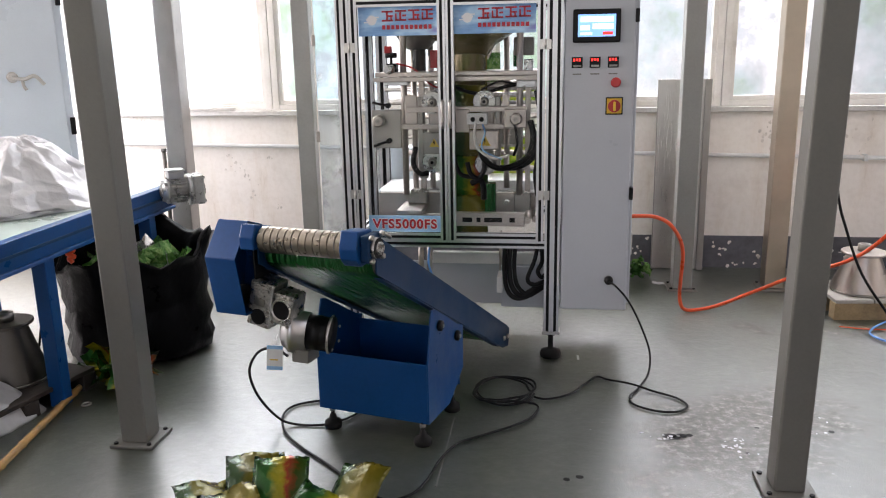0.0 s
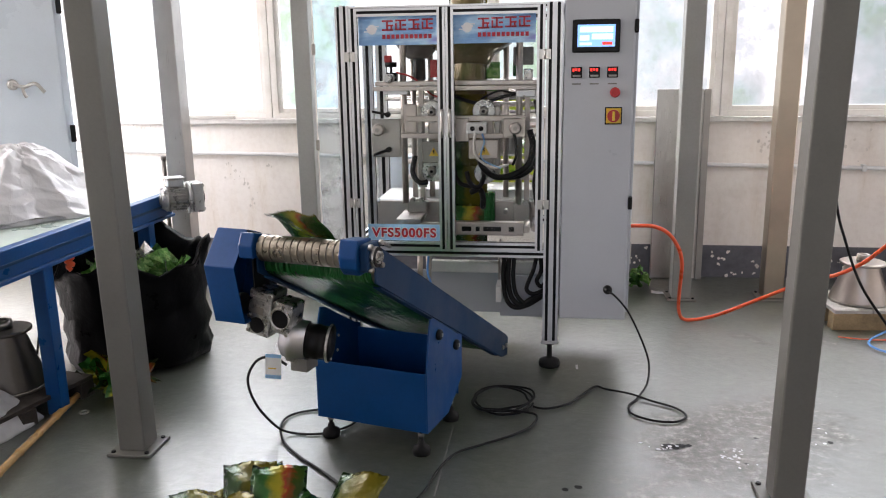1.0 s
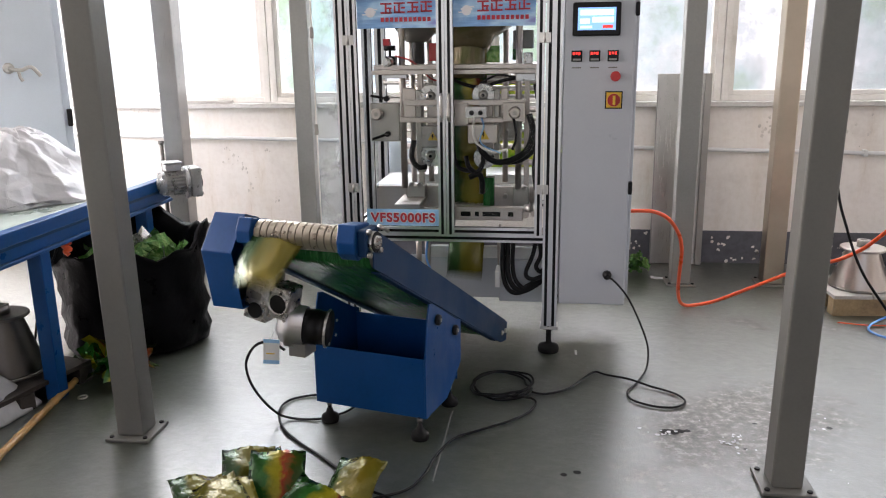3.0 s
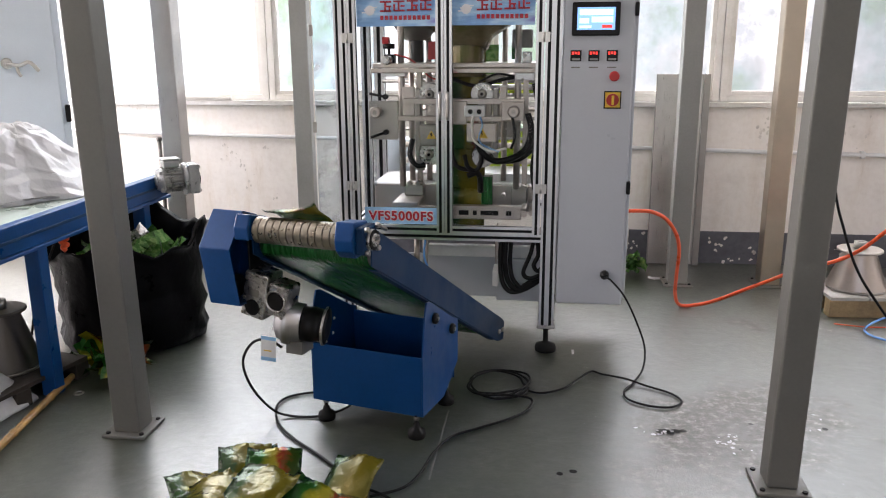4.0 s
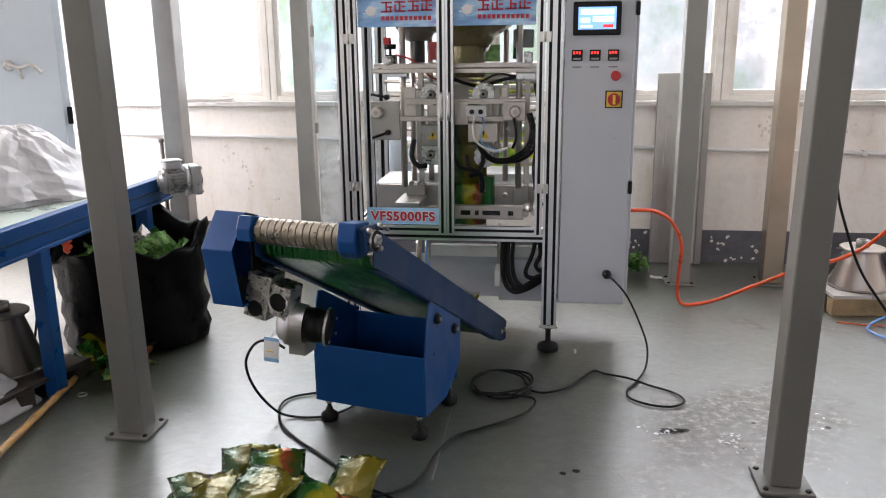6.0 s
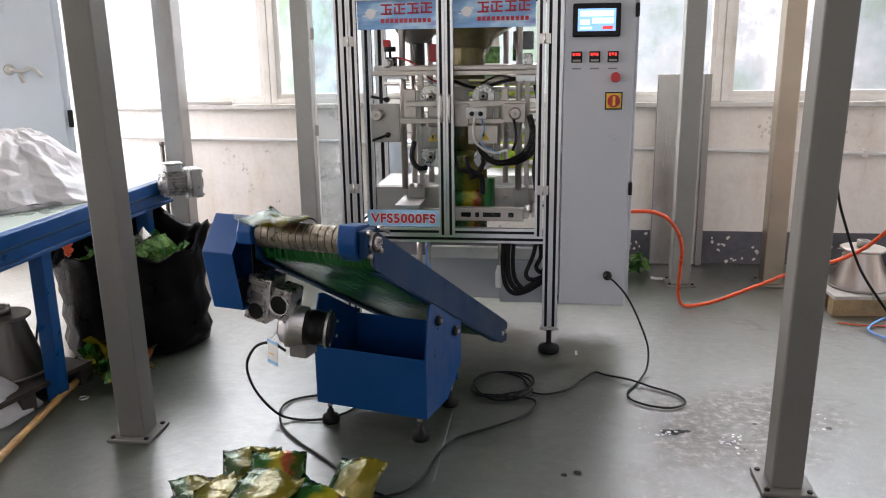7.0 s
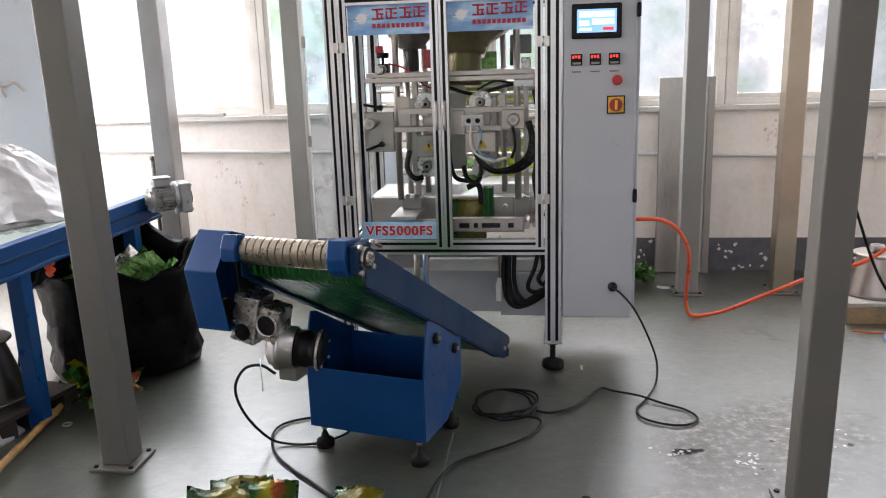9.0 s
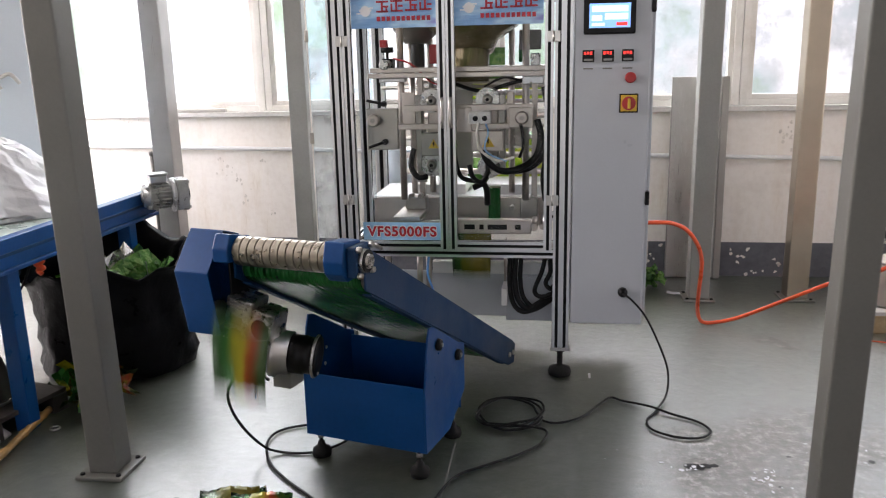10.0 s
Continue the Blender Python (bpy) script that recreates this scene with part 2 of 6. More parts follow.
def belt_mat():
    """Glossy green belt with fine ripples along its travel."""
    m, nt, b = nodes_of("green_belt")
    tc = nt.nodes.new("ShaderNodeTexCoord")
    mp = nt.nodes.new("ShaderNodeMapping")
    mp.inputs["Scale"].default_value = (75, 7, 7)
    n = node(nt, "ShaderNodeTexNoise", Scale=1.0, Detail=3.0)
    nt.links.new(tc.outputs["Object"], mp.inputs[0])
    nt.links.new(mp.outputs[0], n.inputs["Vector"])
    n2 = noise_tex(nt, 8.0)
    r = ramp(nt, n2.outputs["Fac"], [(0.3, (0.008, 0.095, 0.020)), (0.7, (0.016, 0.165, 0.034))])
    nt.links.new(r.outputs[0], b.inputs["Base Color"])
    b.inputs["Roughness"].default_value = 0.24
    b.inputs["Specular IOR Level"].default_value = 0.4
    bp = node(nt, "ShaderNodeBump", Strength=1.0, Distance=0.03)
    nt.links.new(n.outputs["Fac"], bp.inputs["Height"])
    nt.links.new(bp.outputs[0], b.inputs["Normal"])
    return m


BELT = belt_mat()
TABLETOP = paint("pale_green_belt", (0.34, 0.42, 0.38), 0.4, var=0.12, big=3)
CABINET = paint("light_grey_enamel", (0.48, 0.505, 0.545), 0.38, var=0.04, big=2, fine=140, bump=0.03)
CABWHITE = paint("pale_blue_enamel", (0.68, 0.75, 0.82), 0.38, var=0.05, big=2, fine=140, bump=0.03)
WHITE = paint("white_enamel", (0.74, 0.74, 0.73), 0.4, var=0.08, big=5)
YELLOW = paint("yellow_label", (0.72, 0.47, 0.04), 0.5, var=0.1)
RED = paint("red_plastic", (0.42, 0.02, 0.02), 0.35, var=0.12)
ORANGE = paint("orange_hose", (0.85, 0.105, 0.03), 0.35, var=0.08, big=8)
LBLUE = paint("blue_hose", (0.12, 0.33, 0.75), 0.35, var=0.1)
BAMBOO = paint("bamboo", (0.42, 0.24, 0.07), 0.5, var=0.3, big=14)
WOODPALE = paint("yellowed_timber", (0.33, 0.24, 0.13), 0.7, var=0.3, big=8, fine=90, bump=0.15)
WOODDARK = paint("dark_pallet_wood", (0.035, 0.027, 0.022), 0.75, var=0.4, big=8, fine=90, bump=0.15)
WOODTOP = paint("pallet_board", (0.50, 0.48, 0.44), 0.7, var=0.2, big=6, fine=90, bump=0.1)
BAGBLACK = paint("black_bag_film", (0.004, 0.004, 0.0045), 0.38, var=0.3, big=9, fine=40, bump=0.25, sheen=0.09)
SACK = paint("woven_sack", (0.57, 0.57, 0.58), 0.4, var=0.10, big=7, fine=26, bump=0.25)
GLASS = pane_mat("window_glass", (0.97, 0.98, 0.98), 0.10, 0.22)
ACRYL = pane_mat("door_acrylic", (0.95, 0.96, 0.96), 0.06, 0.06)
OUTDOOR = backdrop_mat()


def bag_print(name, stops, turn):
    """Snack film print: broad colour bands bent by noise, with creases and gloss."""
    m, nt, b = nodes_of(name)
    tc = nt.nodes.new("ShaderNodeTexCoord")
    sep = nt.nodes.new("ShaderNodeSeparateXYZ")
    nt.links.new(tc.outputs["Generated"], sep.inputs[0])
    n = noise_tex(nt, 3.2, 4, 0.55, "Generated")
    info = nt.nodes.new("ShaderNodeObjectInfo")
    add = node(nt, "ShaderNodeMath")
    add.operation = "MULTIPLY_ADD"
    add.inputs[1].default_value = turn
    nt.links.new(n.outputs["Fac"], add.inputs[0])
    nt.links.new(sep.outputs["X"], add.inputs[2])
    sh = node(nt, "ShaderNodeMath")
    sh.operation = "MULTIPLY_ADD"
    sh.inputs[1].default_value = 0.25
    nt.links.new(info.outputs["Random"], sh.inputs[0])
    nt.links.new(add.outputs[0], sh.inputs[2])
    half = node(nt, "ShaderNodeMath")
    half.operation = "MULTIPLY"
    half.inputs[1].default_value = 0.5
    nt.links.new(sh.outputs[0], half.inputs[0])
    r = ramp(nt, half.outputs[0], stops)
    nt.links.new(r.outputs[0], b.inputs["Base Color"])
    cr = noise_tex(nt, 4.5, 4, 0.5, "Generated")
    bp = node(nt, "ShaderNodeBump", Strength=0.20, Distance=0.02)
    nt.links.new(cr.outputs["Fac"], bp.inputs["Height"])
    nt.links.new(bp.outputs[0], b.inputs["Normal"])
    b.inputs["Roughness"].default_value, b.inputs["Metallic"].default_value = 0.21, 0.25
    return m


PRINT = bag_print("printed_film", [(0.22, (0.010, 0.057, 0.009)), (0.34, (0.016, 0.104, 0.013)), (0.42, (0.264, 0.239, 0.009)), (0.48, (0.319, 0.264, 0.013)), (0.53, (0.271, 0.032, 0.009)), (0.60, (0.041, 0.072, 0.009)), (0.72, (0.012, 0.064, 0.013)), (0.82, (0.200, 0.041, 0.013))], 0.5)
PRINTB = bag_print("printed_film_back", [(0.16, (0.012, 0.044, 0.010)), (0.26, (0.020, 0.062, 0.010)), (0.31, (0.106, 0.100, 0.007)), (0.5, (0.168, 0.133, 0.010)), (0.66, (0.136, 0.119, 0.010)), (0.74, (0.087, 0.087, 0.007)), (0.78, (0.012, 0.044, 0.010)), (0.9, (0.125, 0.020, 0.007))], 0.4)
SCRAP = film_mat("scrap_film", [(0.3, (0.02, 0.07, 0.012)), (0.5, (0.06, 0.19, 0.03)), (0.62, (0.17, 0.32, 0.08)), (0.75, (0.04, 0.13, 0.02))], 5.0, 0.15)
OLIVE = film_mat("olive_film", [(0.3, (0.10, 0.085, 0.03)), (0.5, (0.17, 0.13, 0.06)), (0.65, (0.13, 0.12, 0.035)), (0.8, (0.05, 0.09, 0.02))], 4.0, 0.3)
SILVER = paint("foil_seal", (0.55, 0.55, 0.52), 0.25, metal=0.8, var=0.3, big=30)
LIME = film_mat("lime_film", [(0.3, (0.08, 0.26, 0.02)), (0.45, (0.30, 0.50, 0.03)), (0.6, (0.62, 0.62, 0.08)), (0.75, (0.14, 0.36, 0.03))], 4.0)
MILKY = pane_mat("milky_sheet", (0.86, 0.91, 0.94), 0.12, 0.75)
BANNER = film_mat("banner_print", [(0.25, (0.10, 0.16, 0.45)), (0.45, (0.22, 0.42, 0.72)), (0.6, (0.45, 0.68, 0.88)), (0.75, (0.30, 0.33, 0.68))], 1.6)
PLATEBLUE = paint("nameplate_blue", (0.30, 0.55, 0.80), 0.4, var=0.2, big=9)
INKRED = paint("red_ink", (0.45, 0.02, 0.04), 0.45, var=0.1)
INKWHITE = paint("white_ink", (0.75, 0.75, 0.78), 0.45, var=0.05)
SCREEN = glow("screen_glow", (0.22, 0.47, 0.95), 0.75)
SCREENW = glow("screen_panel", (0.62, 0.80, 1.0), 0.85)
DIGIT = glow("led_red", (0.9, 0.04, 0.03), 0.8)


# ---- mesh tools ----
def part(name, bm, material, parent=None, label="", smooth=False):
    """Links a bmesh as one mesh object under a thing or part. material: one, or a list used by material_index."""
    me = bpy.data.meshes.new(name)
    if smooth:
        for f in bm.faces:
            f.smooth = True
    bm.to_mesh(me)
    bm.free()
    for m in (material if isinstance(material, (list, tuple)) else [material]):
        me.materials.append(m)
    ob = new(name, me)
    ob.parent = parent
    if label:
        ob["label"] = label
    return ob


def thing(name, label, category, at=None, group="", kind=""):
    ob = new(name)
    if at is not None:
        ob.matrix_basis = at
    return tagged(ob, label, category, group, kind)


def box(x0, x1, y0, y1, z0, z1, bevel=0.0, bm=None, m=None, mi=0):
    bm = bm or bmesh.new()
    vs = [bm.verts.new((x, y, z)) for x in (x0, x1) for y in (y0, y1) for z in (z0, z1)]
    if m is not None:
        for v in vs:
            v.co = m @ v.co
    fs = [bm.faces.new([vs[i] for i in q]) for q in ((0, 1, 3, 2), (4, 6, 7, 5), (0, 4, 5, 1), (2, 3, 7, 6), (0, 2, 6, 4), (1, 5, 7, 3))]
    for f in fs:
        f.material_index = mi
    if bevel:
        edges = list({e for f in fs for e in f.edges})
        bmesh.ops.bevel(bm, geom=edges, offset=bevel, segments=2, affect="EDGES", profile=0.5)
    return bm


def prism(poly, axis, a, b, bevel=0.0, bm=None, mi=0):
    """A plate: the outline poly, drawn in the two other axes, from a to b along axis."""
    bm = bm or bmesh.new()
    k = "xyz".index(axis)

    def place(p, w):
        c = list(p)
        c.insert(k, w)
        return c
    lo = [bm.verts.new(place(p, a)) for p in poly]
    hi = [bm.verts.new(place(p, b)) for p in poly]
    n = len(poly)
    fs = [bm.faces.new(lo), bm.faces.new(hi[::-1])]
    fs += [bm.faces.new((lo[i], hi[i], hi[(i + 1) % n], lo[(i + 1) % n])) for i in range(n)]
    for f in fs:
        f.material_index = mi
    bmesh.ops.recalc_face_normals(bm, faces=fs)
    if bevel:
        bmesh.ops.bevel(bm, geom=list({e for f in fs for e in f.edges}), offset=bevel, segments=2, affect="EDGES", profile=0.5)
    return bm


def lathe(p0, p1, profile, seg=24, bm=None, mi=0):
    """A turned body on the line p0-p1: profile rows (share of the way, radius)."""
    bm = bm or bmesh.new()
    p0, p1 = Vector(p0), Vector(p1)
    q = (p1 - p0).to_track_quat("Z", "Y")
    rings = []
    for s, r in profile:
        c = p0.lerp(p1, s)
        rings.append([bm.verts.new(c + q @ Vector((r * math.cos(2 * math.pi * i / seg), r * math.sin(2 * math.pi * i / seg), 0))) for i in range(seg)])
    for a, b in zip(rings, rings[1:]):
        for i in range(seg):
            f = bm.faces.new((a[i], a[(i + 1) % seg], b[(i + 1) % seg], b[i]))
            f.smooth, f.material_index = True, mi
    for ring in (rings[0][::-1], rings[-1]):
        if (ring[0].co - ring[seg // 2].co).length > 1e-5:
            bm.faces.new(ring).material_index = mi
    return bm


def cyl(p0, p1, r, seg=20, bevel=0.0, bm=None, mi=0):
    length = (Vector(p1) - Vector(p0)).length
    if not bevel:
        return lathe(p0, p1, [(0, r), (1, r)], seg, bm, mi)
    e = bevel / length
    return lathe(p0, p1, [(0, r - bevel), (e, r), (1 - e, r), (1, r - bevel)], seg, bm, mi)


def spline(points, per=8):
    pts = [Vector(p) for p in points]
    pts = [2 * pts[0] - pts[1], *pts, 2 * pts[-1] - pts[-2]]
    out = []
    for a, b, c, d in zip(pts, pts[1:], pts[2:], pts[3:]):
        for i in range(per):
            t = i / per
            out.append(0.5 * (2 * b + (c - a) * t + (2 * a - 5 * b + 4 * c - d) * t * t + (3 * b - a - 3 * c + d) * t ** 3))
    return [*out, pts[-2]]


def hose(points, r, per=8, seg=8, bm=None):
    """A round cable or hose through the points."""
    bm = bm or bmesh.new()
    path = spline(points, per)
    rings = []
    up = Vector((0.13, 0.21, 0.97)).normalized()
    for i, c in enumerate(path):
        d = (path[min(i + 1, len(path) - 1)] - path[max(i - 1, 0)]).normalized()
        side = d.cross(up)
        side = side.normalized() if side.length > 1e-4 else Vector((1, 0, 0))
        up = side.cross(d).normalized()
        rings.append([bm.verts.new(c + r * (side * math.cos(2 * math.pi * k / seg) + up * math.sin(2 * math.pi * k / seg))) for k in range(seg)])
    for a, b in zip(rings, rings[1:]):
        for k in range(seg):
            bm.faces.new((a[k], a[(k + 1) % seg], b[(k + 1) % seg], b[k])).smooth = True
    bm.faces.new(rings[0][::-1])
    bm.faces.new(rings[-1])
    return bm


def bolt(p, d, r, h, bm=None):
    """A hexagon head on p along d."""
    p, d = Vector(p), Vector(d)
    return lathe(p, p + d * h, [(0, r), (0.8, r), (1, r * 0.85)], 6, bm)


def frame_bar(p0, p1, w, bm=None, twin=False):
    """Slotted aluminium extrusion: square section with a black-lined groove, or two, on each side."""
    bm = bm or bmesh.new()
    p0, p1 = Vector(p0), Vector(p1)
    d = (p1 - p0).normalized()
    ref = Vector((0, 1, 0)) if abs(d.y) < 0.9 else Vector((0, 0, 1))
    u = d.cross(ref).normalized()
    v = d.cross(u).normalized()
    h, g, q = w / 2, w * 0.18, w * 0.25
    side = [(-h, -h), (-g, -h), (-g, -h + q), (g, -h + q), (g, -h), (h, -h)]
    dark = (1, 2, 3)
    if twin:
        c, g, q = w * 0.25, w * 0.095, w * 0.15
        side = [(-h, -h), (-c - g, -h), (-c - g, -h + q), (-c + g, -h + q), (-c + g, -h), (c - g, -h), (c - g, -h + q), (c + g, -h + q), (c + g, -h), (h, -h)]
        dark = (1, 2, 3, 5, 6, 7)
    m = len(side) - 1
    sec = []
    for k in range(4):
        c, s = math.cos(k * math.pi / 2), math.sin(k * math.pi / 2)
        sec += [(x * c - y * s, x * s + y * c) for x, y in side[:-1]]
    lo = [bm.verts.new(p0 + u * x + v * y) for x, y in sec]
    hi = [bm.verts.new(p1 + u * x + v * y) for x, y in sec]
    n = len(sec)
    for i in range(n):
        f = bm.faces.new((lo[i], lo[(i + 1) % n], hi[(i + 1) % n], hi[i]))
        f.material_index = 1 if i % m in dark else 0
    bm.faces.new(lo[::-1])
    bm.faces.new(hi)
    bmesh.ops.recalc_face_normals(bm, faces=bm.faces[:])
    return bm


def words(text, size, material, parent, m, name="lettering", bold=0.0, space=1.0):
    data = bpy.data.curves.new(name, "FONT")
    data.body, data.size, data.extrude, data.align_x, data.align_y = text, size, 0.0006, "CENTER", "CENTER"
    data.offset, data.space_character = bold, space
    tmp = bpy.data.objects.new(name, data)
    me = bpy.data.meshes.new_from_object(tmp)
    bpy.data.objects.remove(tmp)
    me.materials.clear()
    me.materials.append(material)
    ob = new(name, me)
    ob.parent = parent
    ob.matrix_basis = m
    return ob


# ---- the hall ----
YW = 4.64          # inner face of the window wall
SILLZ, HEADZ, TOPZ = 1.0, 2.75, 3.4

floor_bm = box(-5.3, 5.3, -4.4, YW + 0.24, -0.12, 0.0)
tagged(part("floor", floor_bm, FLOOR), "grey-green painted concrete floor, worn to pale patches", "floor", kind="structure")
tagged(part("ceiling", box(-5.3, 5.3, -4.4, YW + 0.24, TOPZ, TOPZ + 0.15), CEIL), "plain off-white hall ceiling", "ceiling", kind="structure")
bmw = box(-5.3, 5.3, YW, YW + 0.24, 0.0, SILLZ - 0.03)
box(-5.3, 5.3, YW, YW + 0.24, HEADZ, TOPZ, bm=bmw)
tagged(part("wall_north", bmw, WALL), "cream plaster wall under a row of windows, stained", "wall", kind="structure")


def side_wall(name, along, at, a0, a1, openings):
    """A wall with window openings between 1.15 and 3.05 m."""
    bm = bmesh.new()

    def slab(a, b, z0, z1):
        if along == "x":
            box(a, b, at, at + 0.2, z0, z1, bm=bm)
        else:
            box(at, at + 0.2, a, b, z0, z1, bm=bm)
    slab(a0, a1, 0, 1.15)
    slab(a0, a1, 3.15, TOPZ)
    edges = [a0, *[v for o in openings for v in o], a1]
    for a, b in zip(edges[::2], edges[1::2]):
        slab(a, b, 1.15, 3.15)
    return tagged(part(name, bm, WALL), "plain plaster hall wall with window openings", "wall", kind="structure")


# unseen walls; their openings are assumed, to let the lamps in
side_wall("wall_south", "x", -4.3, -5.1, 5.1, [(-2.1, 3.1)])
side_wall("wall_west", "y", -5.3, -4.3, YW, [(1.0, 4.5)])
side_wall("wall_east", "y", 5.1, -4.3, YW, [(1.6, 4.2)])

tagged(part("baseboard", box(-5.1, 5.1, YW - 0.003, YW, 0.0, 0.205), DADO), "dark grey painted wall base, chipped", "baseboard", kind="structure")
# paint chips on the dark base
rnd = random.Random(4)
bmc = bmesh.new()
for cx, cz, n, s in ((1.53, 0.10, 7, 0.03), (1.72, 0.09, 5, 0.025), (1.56, 0.16, 3, 0.014), (1.64, 0.02, 8, 0.10), (1.0, 0.11, 6, 0.03), (1.06, 0.18, 3, 0.02), (1.45, 0.15, 3, 0.02), (1.85, 0.1, 5, 0.05), (2.2, 0.1, 5, 0.06)):
    for _ in range(n):
        x, z, r = cx + rnd.uniform(-s, s), max(0.012, cz + rnd.uniform(-s, s) * (0.15 if s > 0.08 else 0.8)), rnd.uniform(0.004, 0.012)
        k = rnd.randint(5, 7)
        bmc.faces.new([bmc.verts.new((x + r * rnd.uniform(0.6, 1.2) * math.cos(2 * math.pi * i / k), YW - 0.0065, z + r * rnd.uniform(0.6, 1.2) * math.sin(2 * math.pi * i / k))) for i in range(k)][::-1])
tagged(part("paint_chips", bmc, WALL), "pale plaster showing through chipped wall base", "paint chips", kind="stuff")

flake = bmesh.new()
for cx, cz, n, sp in ((1.735, 0.87, 9, 0.03), (-1.634, 0.69, 7, 0.025), (-1.60, 0.60, 5, 0.03), (-1.545, 0.585, 6, 0.02), (-1.51, 0.47, 4, 0.02), (-1.375, 0.70, 3, 0.01), (-2.22, 0.93, 9, 0.03), (1.74, 0.80, 5, 0.02), (2.25, 0.85, 12, 0.06), (-1.33, 0.36, 5, 0.02), (1.30, 0.60, 4, 0.05)):
    for _ in range(n):
        x, z, r = cx + rnd.gauss(0, sp), cz + rnd.gauss(0, sp), rnd.uniform(0.003, 0.010)
        flake.faces.new([flake.verts.new((x + r * rnd.uniform(0.5, 1.2) * math.cos(2 * math.pi * i / 7), YW - 0.002, z + 1.4 * r * rnd.uniform(0.5, 1.2) * math.sin(2 * math.pi * i / 7))) for i in range(7)][::-1])
tagged(part("wall_stains", flake, STAIN), "small brown-grey stains on the plaster", "stains", kind="stuff")

tagged(part("window_sill", box(-5.1, 5.1, YW - 0.045, YW + 0.10, SILLZ - 0.03, SILLZ, 0.004), SILL), "dusty pale stone window sill", "window sill", kind="structure")


def window(i, x0, x1):
    w = thing("window_%d" % i, "white plastic window with dirty panes, daylight behind", "window", kind="structure")
    z0, z1 = SILLZ, HEADZ
    y = YW + 0.03
    fr = bmesh.new()
    for a in ((x0, x0 + 0.042, z0, z1), (x1 - 0.042, x1, z0, z1), (x0 + 0.042, x1 - 0.042, z0, z0 + 0.035), (x0 + 0.042, x1 - 0.042, z1 - 0.05, z1)):
        box(a[0], a[1], y, y + 0.07, a[2], a[3], 0.003, bm=fr)
    part("window_frame", fr, PVC, w)
    sash = bmesh.new()
    a, b = x0 + 0.042, x1 - 0.042
    for q in ((a, a + 0.027, z0 + 0.035, z1 - 0.05), (b - 0.027, b, z0 + 0.035, z1 - 0.05), (a + 0.027, b - 0.027, z0 + 0.035, z0 + 0.062), (a + 0.027, b - 0.027, z1 - 0.085, z1 - 0.05)):
        box(q[0], q[1], y + 0.01, y + 0.055, q[2], q[3], 0.003, bm=sash)
    part("sash", sash, PVC, w)
    p = part("pane", box(a + 0.022, b - 0.022, y + 0.03, y + 0.036, z0 + 0.057, z1 - 0.08), GLASS, w, "dusty glass")
    p.visible_shadow = False
    return w


PITCH, MULL = 1.405, -1.343
for i in range(-2, 6):
    x0 = MULL + 0.0 + i * PITCH
    window(i + 3, x0, x0 + PITCH - 0.004)
tagged(part("backdrop", box(-11, 11, 7.6, 7.65, -1.0, 9.0), OUTDOOR), "hazy bright daylight with pale trees outside", "backdrop", kind="structure")

# water pipe on the wall, falling slightly
pipe_thing = thing("wall_pipe", "thin white painted pipe clipped along the wall", "pipe")
part("pipe", hose([(-5.0, 4.612, 0.85), (-2.29, 4.612, 0.792), (-1.2, 4.612, 0.77), (0.99, 4.612, 0.723), (1.53, 4.612, 0.711), (5.0, 4.612, 0.64)], 0.013, 4, 10), WHITE, pipe_thing)
for x in (-1.95, -0.6, 0.9, 2.3):
    z = 0.743 - 0.0211 * x
    part("pipe_clip", box(x - 0.012, x + 0.012, 4.598, YW, z - 0.02, z + 0.02, 0.003), WHITE, pipe_thing)
downpipe = thing("drain_pipe", "short grey standpipe rising to the wall pipe", "pipe")
part("pipe", cyl((-2.07, 4.56, 0.0), (-2.07, 4.56, 0.74), 0.013, 14), DULLSTEEL, downpipe)
part("pipe_cap", cyl((-2.07, 4.56, 0.74), (-2.07, 4.56, 0.765), 0.018, 14, 0.004), DULLSTEEL, downpipe)


# ---- platform posts ----
def post(x, y, w, mat, label, plate=0.032, group="platform posts", lean=0.0):
    t = thing("steel_post", label, "post", pose(x, y, 0, 0, lean, 0), group)
    h = w / 2
    bm = box(-h, h, -h, h, 0.012, TOPZ, 0.006)
    part("shaft", bm, mat, t)
    e = h + plate
    part("base_plate", box(-e, e, -e, e, 0.0, 0.012, 0.003), STEELD if mat is not POST else mat, t, "square foot plate bolted to the floor")
    for sx in (-1, 1):
        for sy in (-1, 1):
            part("bolt", bolt((sx * (e - 0.018), sy * (e - 0.018), 0.012), (0, 0, 1), 0.009, 0.006), BLACK, t)
    return t


post(-1.006, 2.078, 0.098, POST, "square grey painted steel post on a bolted foot plate", 0.031, lean=-0.7)
post(1.192, 1.965, 0.093, POST, "square grey painted steel post standing beside the worn floor", 0.034, lean=0.7)
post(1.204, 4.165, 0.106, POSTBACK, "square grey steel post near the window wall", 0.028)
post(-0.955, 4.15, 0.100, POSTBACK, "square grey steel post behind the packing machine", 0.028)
post(-1.757, 4.15, 0.118, SATIN, "brushed stainless square column by the window", 0.02)
post(1.715, 4.20, 0.108, WARMSTEEL, "stainless square column, warm reflected light put into its colour", 0.03)

panel = thing("metal_sheet", "tall folded stainless sheet panel leaning on the wall", "metal panel", pose(1.235, 4.575, 0, -1.2, 0, 0))
part("sheet", box(-0.155, 0.155, -0.004, 0.0, 0.006, 1.165, 0.001), STEEL, panel)
part("flange", box(0.118, 0.155, -0.03, -0.0045, 0.006, 1.165, 0.001), STEELD, panel)
part("flange", box(-0.155, -0.151, -0.03, -0.0045, 0.006, 1.165, 0.001), STEELD, panel)


